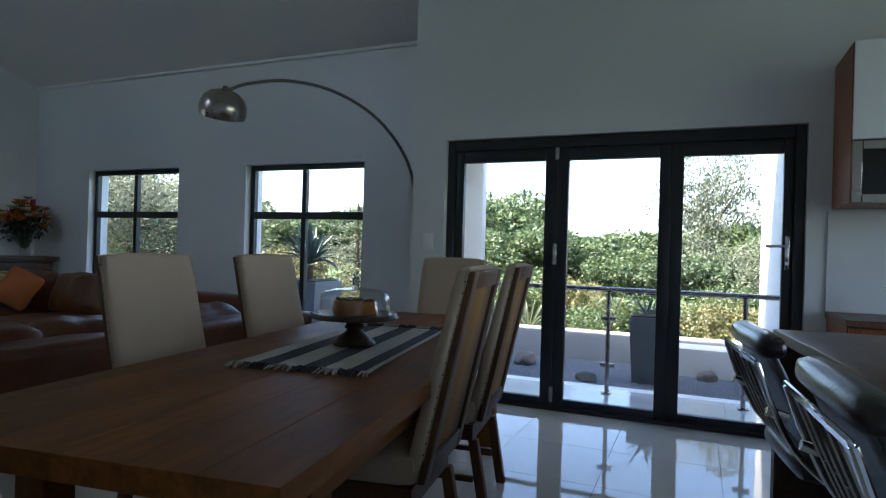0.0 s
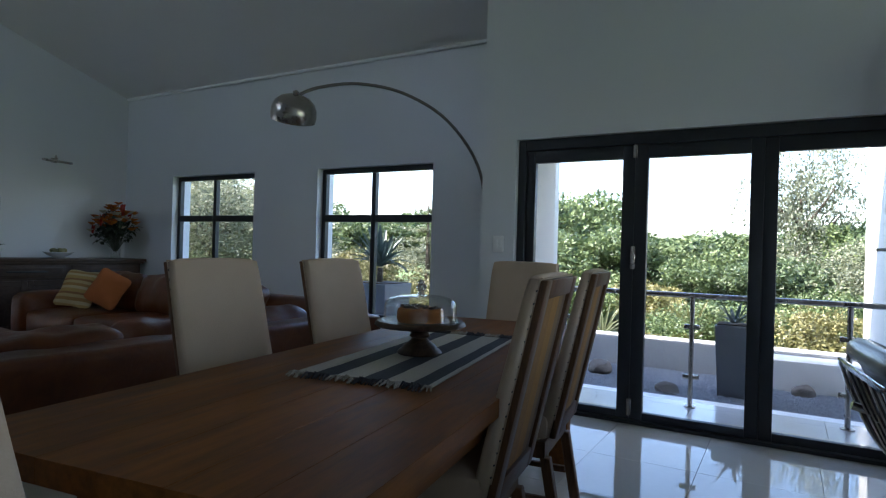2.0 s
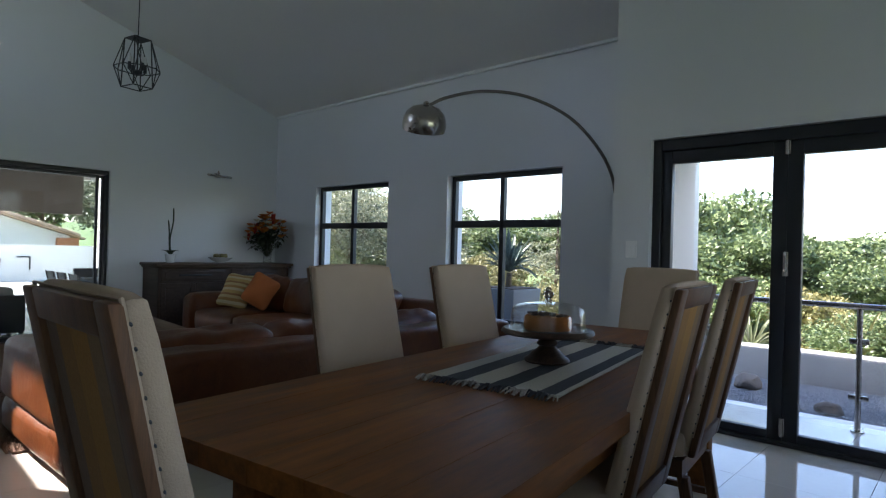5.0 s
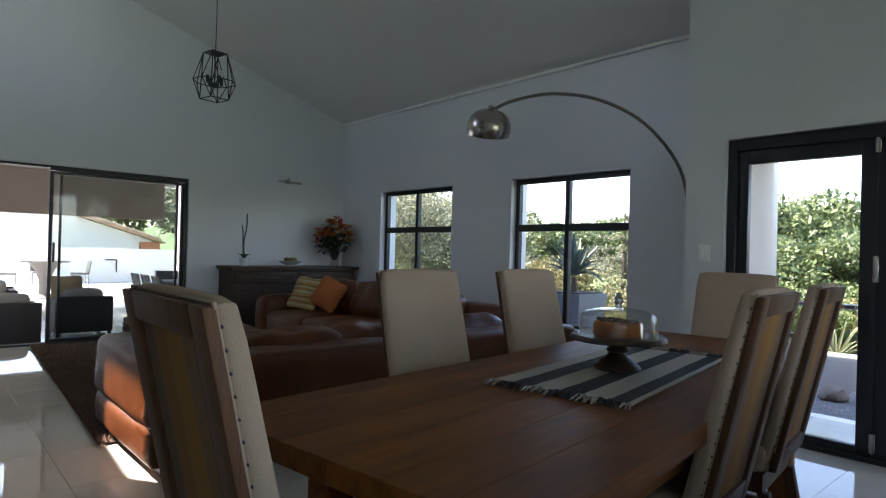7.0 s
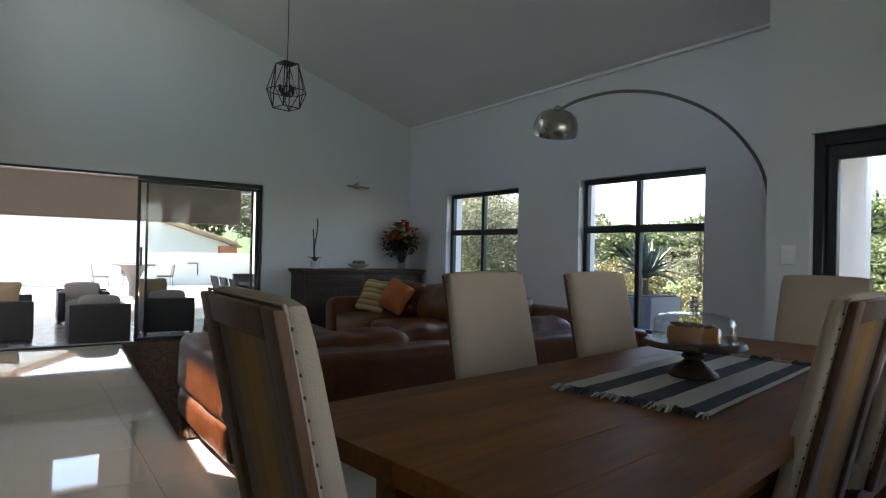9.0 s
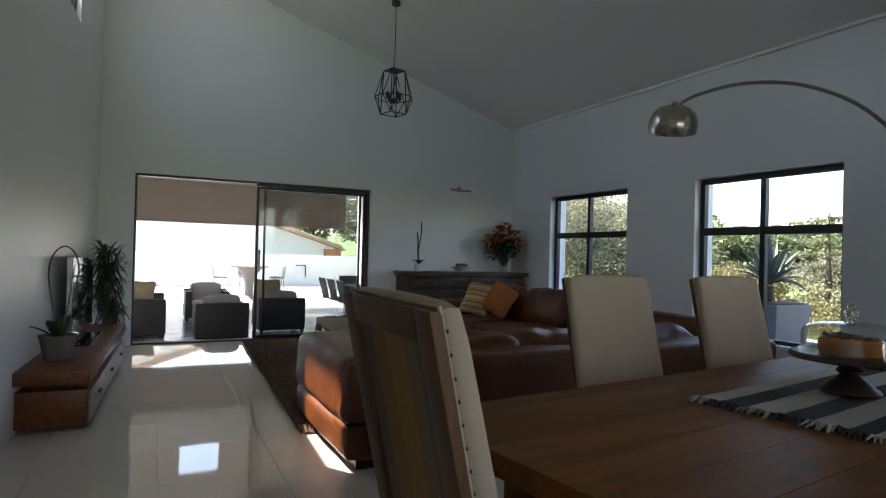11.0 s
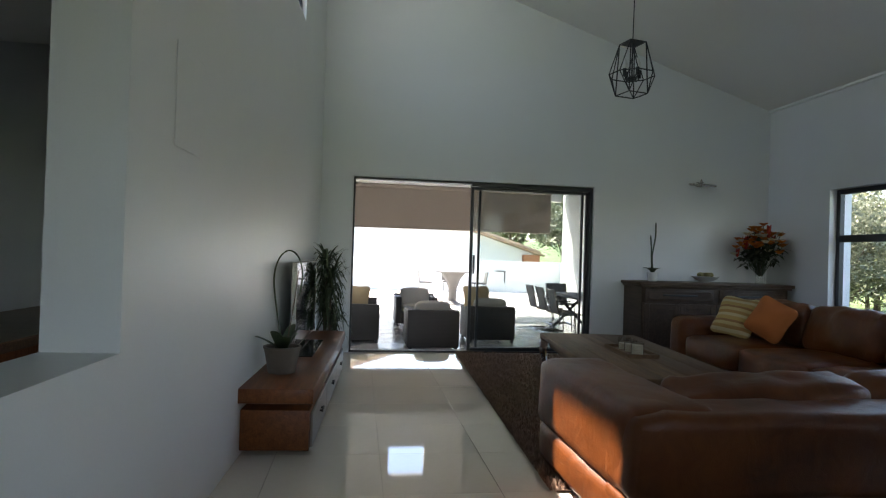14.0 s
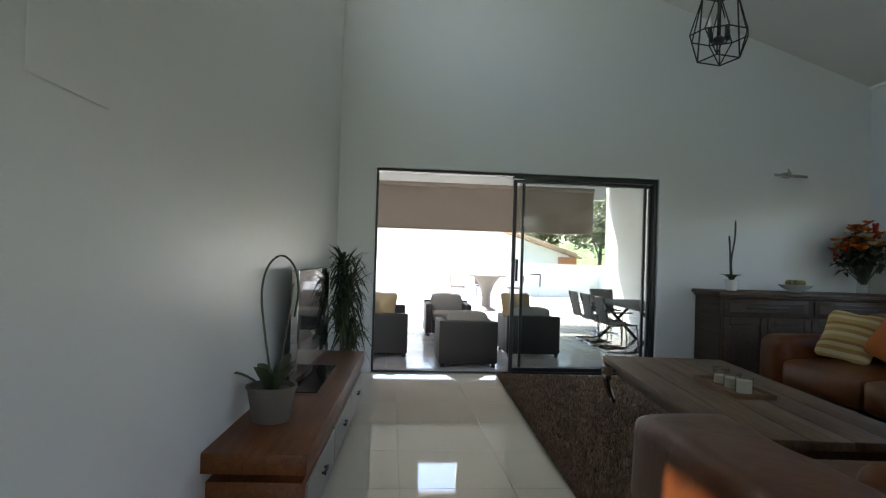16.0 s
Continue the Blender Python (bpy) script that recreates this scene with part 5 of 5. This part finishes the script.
def tree(kind, x, y, width, height, label, n, name="tree", category="tree"):
    t = thing(name, (x, y, GROUND_Z), label, category, "garden trees and shrubs", rz=(n * 73) % 360)
    c = new("crown", CROWNS[kind][n % len(CROWNS[kind])])
    c.parent = t
    low = 0.2 if name == "shrub" else 0.28
    half = height * (1 - low) / 2
    c.matrix_basis = Matrix.Translation((0, 0, height * low + half * 0.95)) @ Matrix.Diagonal((width / 2, width / 2, half / 1.1, 1))
    k = new("trunk", TRUNKS[n % 2])
    k.parent = t
    k.matrix_basis = Matrix.Diagonal((height * 0.35, height * 0.35, height * 0.36, 1)) @ Matrix.Translation((0, 0, 1.6))
    return t


GREEN, PALE, YEL = "dense dark green broadleaf garden tree", "airy pale green garden tree", "yellow-green rounded garden shrub"
spots = [
    # (kind, x, y, width, height)
    ("dense", -4.9, 16.2, 4.0, 3.3), ("dense", -1.6, 18.5, 4.4, 2.3), ("dense", 0.2, 16.5, 3.6, 2.3), ("dense", 2.0, 19.0, 4.6, 2.6),
    ("dense", -2.8, 13.5, 3.0, 2.2), ("pale", 0.85, 15.0, 1.9, 4.0), ("dense", 2.2, 14.6, 2.6, 2.5), ("dense", 6.6, 17.0, 4.5, 3.4),
    ("pale", 1.75, 12.6, 1.8, 2.1), ("dense", -6.9, 19.0, 5.0, 3.4), ("dense", 0.3, 13.0, 2.4, 1.7), ("dense", -0.8, 14.0, 2.6, 1.9),
    ("pale", -14.5, 12.2, 4.4, 4.2), ("pale", -18.0, 14.5, 5.0, 4.6), ("dense", -12.0, 17.5, 5.0, 2.7), ("pale", -9.5, 24.0, 6.0, 3.2),
    ("dense", -15.5, 24.0, 7.0, 3.4), ("dense", -20.5, 20.0, 7.0, 4.2), ("pale", -7.2, 14.5, 3.0, 2.0), ("dense", 9.5, 19.0, 5.0, 3.4),
    ("pale", -11.6, 11.8, 3.4, 2.9), ("pale", -13.2, 12.9, 4.0, 3.4), ("pale", -10.2, 10.8, 2.6, 2.0),
    ("dense", -24.0, 14.0, 6.0, 4.8), ("pale", -36.0, 13.0, 8.0, 6.0), ("dense", -40.0, 17.5, 9.0, 7.0), ("dense", -41.0, 11.0, 8.0, 6.5), ("dense", -3.6, 25.0, 7.0, 2.5), ("dense", 3.4, 26.0, 7.0, 2.7),
    ("pale", -11.2, 10.2, 2.6, 3.3), ("pale", -12.8, 11.4, 3.2, 2.6), ("dense", -14.2, 13.6, 4.0, 2.6), ("pale", -10.6, 12.0, 2.4, 1.9), ("dense", -3.2, 14.6, 2.8, 1.8), ("dense", -4.6, 13.6, 2.6, 1.7), ("dense", -1.9, 15.5, 3.4, 2.0),
]
for n, (kind, x, y, w, h) in enumerate(spots):
    tree(kind, x, y, w, h, GREEN if kind == "dense" else PALE, n)
for n, (x, y, w, h) in enumerate(((0.95, 9.9, 1.5, 1.0), (-1.4, 11.2, 1.6, 1.2), (-7.3, 11.5, 1.8, 1.45), (-5.3, 11.0, 1.5, 1.1), (3.6, 11.4, 1.8, 1.2), (-8.8, 12.6, 2.0, 1.6))):
    tree("yellow", x, y, w, h, YEL, n, "shrub", "shrub")
for n, (x, y, w, h) in enumerate(((0.6, 10.8, 1.6, 0.95), (-0.4, 10.4, 1.7, 1.0), (-2.6, 11.4, 1.8, 1.3), (1.5, 11.6, 1.7, 1.2))):
    tree("dense", x, y, w, h, "low dense green garden shrub", n, "shrub", "shrub")

# layered conifer beyond the second window
cf = thing("conifer", (-7.0, 13.2, GROUND_Z), "layered conifer with flat grey-green boughs", "tree", "garden trees and shrubs")
part("trunk", sweep([(0, 0, 0), (0.02, 0, 1.2), (0, 0, 2.7)], [0.09, 0.06, 0.015], 8), BARK, cf)
r = random.Random(8)
vs, fs = [], []
for tier in range(9):
    z, rad = 0.55 + tier * 0.25, 1.35 - tier * 0.12
    for b in range(9):
        a = r.uniform(0, 6.28)
        for n in range(95):
            d = r.random() ** 0.7 * rad
            aa = a + r.gauss(0, 0.13)
            p = Vector((d * math.cos(aa), d * math.sin(aa), z + 0.1 * d + r.gauss(0, 0.025)))
            u = Vector((math.cos(aa + r.gauss(0, 0.8)), math.sin(aa + r.gauss(0, 0.8)), r.gauss(0, 0.3))) * 0.05
            w = Vector((-u.y, u.x, 0)) * 0.22
            k = len(vs)
            vs += [tuple(p - u), tuple(p + w), tuple(p + u), tuple(p - w)]
            fs.append((k, k + 1, k + 2, k + 3))
me = bpy.data.meshes.new("boughs")
me.from_pydata(vs, [], fs)
me.materials.append(PALELEAF)
bo = new("boughs", me)
bo.parent = cf
tagged(bo, kind="stuff")


def rosette(name, at, label, pot_size, leaf_len, leaf_w, count, material, stem=0.0, seed=0, rise=0.5, droop=0.45):
    r = random.Random(seed)
    t = thing(name, at, label, "plant")
    h = 0.0
    if pot_size:
        h, w = pot_size
        b = box(-w / 2, w / 2, -w / 2, w / 2, 0, h, 0.012, 2)
        for v in b.verts:
            k = 0.78 + 0.22 * v.co.z / h
            v.co.x, v.co.y = v.co.x * k, v.co.y * k
        part("planter", b, PLANTER, t, "tapered grey planter")
        part("soil", box(-w * 0.44, w * 0.44, -w * 0.44, w * 0.44, h + 0.001, h + 0.012), SOIL, t, "", False)
    if stem:
        part("trunk", sweep([(0, 0, h), (0.01, 0, h + stem)], [0.04, 0.035], 8), BARK, t)
    for k in range(count):
        a = k * 2.4
        f = k / count
        part("leaf", arch_leaf((0.02 * math.cos(a), 0.02 * math.sin(a), h + stem + 0.02), a, leaf_len * r.uniform(0.75, 1.05) * (1 - 0.5 * f), leaf_len * (rise + 0.75 * f), leaf_len * droop * r.uniform(0.7, 1.4) * (1.3 - f), leaf_w, 7, 0.45), material, t)
    return t


rosette("potted_aloe", (-4.0, 7.1, -0.04), "spiky aloe in a large grey planter", (0.78, 0.62), 0.52, 0.034, 32, ALOE, 0.2, 3)
rosette("potted_plant", (0.235, 6.68, -0.04), "tall tapered grey planter with a low spiky plant", (0.64, 0.30), 0.22, 0.014, 14, ALOE, 0.0, 4)
rosette("yucca", (-0.55, 10.0, GROUND_Z), "spiky yellow-green yucca in the garden", None, 0.6, 0.022, 40, YELLOWLEAF, 0.35, 5, 0.45, 0.3)
rosette("yucca", (-1.9, 10.3, GROUND_Z), "spiky yellow-green yucca in the garden", None, 0.55, 0.02, 36, PALELEAF, 0.3, 6, 0.45, 0.3)

r = random.Random(3)
for n, (x, y, s) in enumerate(((-0.28, 6.45, 0.11), (0.80, 7.1, 0.11), (-1.05, 7.0, 0.16), (0.6, 7.3, 0.07))):
    bm = bmesh.new()
    bmesh.ops.create_icosphere(bm, subdivisions=3, radius=1)
    for v in bm.verts:
        v.co *= 1 + 0.28 * noise.noise(v.co * 1.3 + Vector((n * 7, 0, 0))) + 0.05 * noise.noise(v.co * 5)
        v.co = Vector((v.co.x * s, v.co.y * s * 0.8, max(v.co.z, -0.5) * s * 0.62))
    solo("boulder", bm, STONE, "rough brown boulder lying on the gravel", "rock", (x, y, -0.045 + 0.3 * s), n * 50, "boulders in the gravel")

# pebbles over the gravel bed
vs, fs = [], []
for n in range(15000):
    x, y = r.uniform(-2.6, 1.3), 6.17 + 1.42 * r.random()
    s, a = r.uniform(0.008, 0.02), r.uniform(0, 6.28)
    k = len(vs)
    c, d = s * math.cos(a), s * math.sin(a)
    z = -0.041
    vs += [(x + c, y + d, z), (x - d, y + c, z), (x - c, y - d, z), (x + d, y - c, z), (x + 0.2 * c, y + 0.2 * d, z + s * 0.9)]
    fs += [(k, k + 1, k + 4), (k + 1, k + 2, k + 4), (k + 2, k + 3, k + 4), (k + 3, k, k + 4)]
me = bpy.data.meshes.new("pebbles")
me.from_pydata(vs, [], fs)
me.materials.append(GRAVEL)
tagged(new("pebbles", me), "loose blue-grey pebbles", "gravel", kind="stuff")

# glass balustrade
bal = thing("balustrade", (0, 5.84, 0), "steel and glass balcony balustrade", "balustrade")
for x in (-1.06, -0.016, 1.03):
    p = part("post", join(rod((x, 0, 0.0), (x, 0, 0.87), 0.019, seg=12), rod((x, 0, 0.0), (x, 0, 0.01), 0.045, seg=16)), STEEL, bal)
    for z in (0.24, 0.64):
        part("clamp", box(x - 0.06, x + 0.06, -0.012, 0.024, z - 0.018, z + 0.018, 0.005, 2), STEEL, p)
part("handrail", rod((-1.2, 0, 0.89), (1.3, 0, 0.89), 0.021, seg=14), STEEL, bal, "round brushed steel handrail")
for a, b in ((-1.02, -0.055), (0.025, 0.99)):
    g = part("glass_panel", box(a, b, 0.002, 0.012, 0.09, 0.80), GLASS, bal, "clear glass panel", False)
    g.visible_shadow = False

# terrace furniture
def armchair(at, rz, width=0.78, cushions=1, tall=0.62):
    c = thing("wicker_armchair", (*at, TZ), "dark woven armchair with pale taupe cushions", "armchair", "terrace lounge chairs", rz)
    w = width / 2
    part("frame", join(box(-w, w, -0.40, -0.27, 0.05, tall, 0.02, 2), box(-w, -w + 0.12, -0.27, 0.40, 0.05, tall - 0.03, 0.02, 2), box(w - 0.12, w, -0.27, 0.40, 0.05, tall - 0.03, 0.02, 2), box(-w + 0.12, w - 0.12, -0.27, 0.39, 0.05, 0.28, 0.01, 1)), WICKER, c, "dark woven frame")
    for x in (-w + 0.05, w - 0.05):
        for y in (-0.36, 0.36):
            part("foot", box(x - 0.025, x + 0.025, y - 0.025, y + 0.025, 0, 0.05), BLACK, c)
    n = max(1, cushions)
    span = (2 * w - 0.25) / n
    for k in range(n):
        x0 = -w + 0.125 + k * span
        part("seat_cushion", pad(x0, x0 + span - 0.01, -0.26, 0.38, 0.285, 0.43, 0.04, 0.015, 0.003, 6, k), TAUPE, c)
        bm = turned(pad(-span / 2 + 0.01, span / 2 - 0.01, -0.07, 0.07, -0.2, 0.2, 0.06, 0.02, 0.005, 6, k), Matrix.Translation((x0 + span / 2, -0.19, tall - 0.08)) @ pose(0, 0, 0, 12, 0, 0))
        part("back_cushion", bm, TAUPE, c)
    return c


# fronts face +y before turning
armchair((-9.85, 1.70), 90, 0.80)
armchair((-12.9, 1.73), -90, 0.86, 1, 0.62)
armchair((-10.72, 2.80), 90, 0.82)
armchair((-11.0, 0.50), 0, 1.65, 2, 0.66)
cushion((-10.55, 0.52, TZ + 0.68), -14, 60, 0.44, ORANGETAN, "tan scatter cushion on the terrace seat", 7)
cushion((-10.78, 2.62, TZ + 0.70), -14, 100, 0.46, ORANGETAN, "tan scatter cushion on the terrace seat", 8)

bt = thing("bar_table", (-18.9, 3.46, GROUND_Z + 0.06), "tall terrace bar table with a flared pedestal", "table")
part("pedestal", lathe([(0.3, 0), (0.3, 0.03), (0.14, 0.12), (0.13, 0.5), (0.24, 0.8), (0.4, 1.0)], 28), GREYSLING, bt)
part("top", lathe([(0.56, 1.0), (0.58, 1.015), (0.58, 1.04), (0.0, 1.045)], 36), GREYSLING, bt)


def bar_chair(at, rz):
    s = thing("bar_chair", (*at, GROUND_Z + 0.06), "tall woven bar chair on slim metal legs", "chair", "chairs round the bar table", rz)
    part("seat", box(-0.2, 0.2, -0.2, 0.2, 0.66, 0.71, 0.012, 2), GREYSLING, s)
    part("back", turned(box(-0.2, 0.2, -0.012, 0.012, 0, 0.36, 0.008, 2), Matrix.Translation((0, -0.19, 0.69)) @ pose(0, 0, 0, 8, 0, 0)), GREYSLING, s)
    for x in (-0.18, 0.18):
        for y in (-0.18, 0.18):
            part("leg", rod((x, y, 0.66), (x * 1.15, y * 1.15, 0), 0.013), STEEL, s)


for at, rz in (((-18.9, 2.6), 0), ((-18.9, 4.3), 180), ((-19.8, 3.46), -90)):
    bar_chair(at, rz)

dt = thing("terrace_table", (-11.9, 5.05, TZ), "dark slatted terrace dining table", "table")
part("top", box(-1.1, 1.1, -0.46, 0.46, 0.70, 0.74, 0.008, 2), GREYSLING, dt)
for x in (-1, 1):
    part("cross_leg", join(rod((x * 0.85, -0.36, 0.0), (x * 0.85, 0.32, 0.7), 0.03), rod((x * 0.85 + 0.07, 0.36, 0.0), (x * 0.85 + 0.07, -0.32, 0.7), 0.03)), BLACK, dt)


def sling_chair(at, rz):
    s = thing("cantilever_chair", (*at, TZ), "grey sling chair on a cantilever steel frame", "chair", "chairs round the terrace table", rz)
    for x in (-0.24, 0.24):
        part("side_frame", sweep(smooth_line([(x, -0.24, 0.012), (x, 0.22, 0.012), (x, 0.27, 0.06), (x, 0.24, 0.42), (x, 0.2, 0.45), (x, -0.18, 0.43), (x, -0.24, 0.5), (x, -0.34, 0.9)], 4), 0.012, 6), STEEL, s)
    part("cross_bar", rod((-0.24, -0.24, 0.012), (0.24, -0.24, 0.012), 0.012), STEEL, s)
    part("seat", box(-0.23, 0.23, -0.19, 0.21, 0.43, 0.452, 0.01, 2), GREYSLING, s)
    part("back", turned(box(-0.23, 0.23, -0.011, 0.011, 0, 0.46, 0.009, 2), Matrix.Translation((0, -0.22, 0.45)) @ pose(0, 0, 0, 13, 0, 0)), GREYSLING, s)
    part("grip", box(-0.09, 0.09, -0.355, -0.34, 0.885, 0.9, 0.003, 1), STEEL, s)
    for x in (-0.245, 0.245):
        part("armrest", box(x - 0.02, x + 0.02, -0.22, 0.16, 0.64, 0.66, 0.006, 1), BLACK, s)


for x in (-11.15, -11.85, -12.55):
    sling_chair((x, 4.42), 0)
sling_chair((-13.35, 5.05), -90)

# neighbouring house, garden wall
hx = -30.0
nh = thing("neighbour_house", (hx, 0, -0.4), "white plastered house with a tiled gable roof", "house")
bm = bmesh.new()
outline = [(-11.0, 0.0), (9.3, 0.0), (9.3, 1.80), (-1.0, 5.0), (-11.0, 1.9)]
a = [bm.verts.new((0, y, z)) for y, z in outline]
b = [bm.verts.new((-9, y, z)) for y, z in outline]
bm.faces.new(a)
bm.faces.new(b[::-1])
for k in range(5):
    bm.faces.new((a[k], b[k], b[(k + 1) % 5], a[(k + 1) % 5]))
bmesh.ops.recalc_face_normals(bm, faces=bm.faces)
part("wall", bm, OUTWALL, nh, "", False)
pitch = math.atan2(5.0 - 1.80, 10.3)
roof = part("roof", join(turned(box(-9.3, 0.35, 0, 11.4, 0.0, 0.08), Matrix.Translation((0, -1.05, 5.04)) @ pose(0, 0, 0, -math.degrees(pitch), 0, 0)), turned(box(-9.3, 0.35, -10.8, 0, 0.0, 0.08), Matrix.Translation((0, -0.95, 5.04)) @ pose(0, 0, 0, math.degrees(pitch), 0, 0))), ROOFTILE, nh, "pale clay tiled roof", False)
tile = mesh_of("verge_tile", turned(pad(-0.16, 0.16, -0.24, 0.24, -0.08, 0.08, 0.05, 0.0, 0.0, 2), pose(0, 0, 0, -math.degrees(pitch) - 5, 0, 0)), ROOFTILE)
for k in range(26):
    t = new("verge_tile", tile)
    t.parent = roof
    d = 0.2 + k * 0.43
    t.matrix_basis = Matrix.Translation((0.3, -1.05 + d * math.cos(pitch), 5.17 - d * math.sin(pitch)))
part("fascia", box(0.003, 0.3, 8.75, 9.6, 1.33, 1.72), FASCIA, nh, "orange painted fascia box", False)
struct("garden_wall", join(box(-26.2, -26.0, -11.0, 9.4, -0.45, 1.0), box(-26.2, -17.0, 9.4, 9.6, -0.45, 1.0)), OUTWALL, "white plastered garden wall", "garden wall", False)
struct("paving", box(-26.0, TX - 0.3, -11.0, 8.4, -0.5, -0.35), PAVING, "pale sunlit paving beyond the terrace", "paving", False)
gt = thing("gate_handle", (-25.99, 6.75, 0.3), "dark metal bracket on the garden wall", "bracket")
part("bar", join(rod((0.05, -0.3, 0.25), (0.05, 0.12, 0.25), 0.025), rod((0.05, 0.12, 0.25), (0.05, 0.12, -0.25), 0.025), rod((0.0, -0.25, 0.25), (0.05, -0.25, 0.25), 0.018)), BLACK, gt)

# ---- tiles, laid last ----
def lay(name, parent, x0, x1, y0, y1, size, z, material, skip=lambda x, y: False, thick=0.012, ox=0.0, oy=0.0):
    me = mesh_of(name, box(-size / 2 + 0.0009, size / 2 - 0.0009, -size / 2 + 0.0009, size / 2 - 0.0009, -thick + 0.001, 0, 0.0008, 1), material, False)
    i0, j0 = math.floor((x0 - ox) / size), math.floor((y0 - oy) / size)
    n = 0
    x = ox + (i0 + 0.5) * size
    while x - size / 2 < x1:
        y = oy + (j0 + 0.5) * size
        while y - size / 2 < y1:
            a, b, c, d = max(x0, x - size / 2), min(x1, x + size / 2), max(y0, y - size / 2), min(y1, y + size / 2)
            if b - a > 0.02 and d - c > 0.02 and not skip((a + b) / 2, (c + d) / 2):
                if b - a > size - 0.01 and d - c > size - 0.01:
                    t = new(name, me)
                    t.location = (x, y, z)
                else:
                    t = new(name, mesh_of(name, box(a + 0.0009, b - 0.0009, c + 0.0009, d - 0.0009, -thick + 0.001, 0, 0.0008, 1), material, False))
                    t.location = (0, 0, z)
                t.parent = parent
            y += size
        x += size


lay("tile", floor, SLX - 0.24, EAST, -0.9, WINY, 0.6, 0.0, TILE, lambda x, y: y > BIFY + 0.2 and x > NIBX, ox=0.22, oy=0.1)
lay("tile", bpy.data.objects["balcony_slab"], -1.2, 1.3, 5.17, 6.018, 0.45, -0.001, BALCONY, thick=0.008)
lay("tile", bpy.data.objects["terrace_slab"], TX - 0.28, SLX - 0.252, -2.98, 6.14, 0.6, TZ, PATIO)
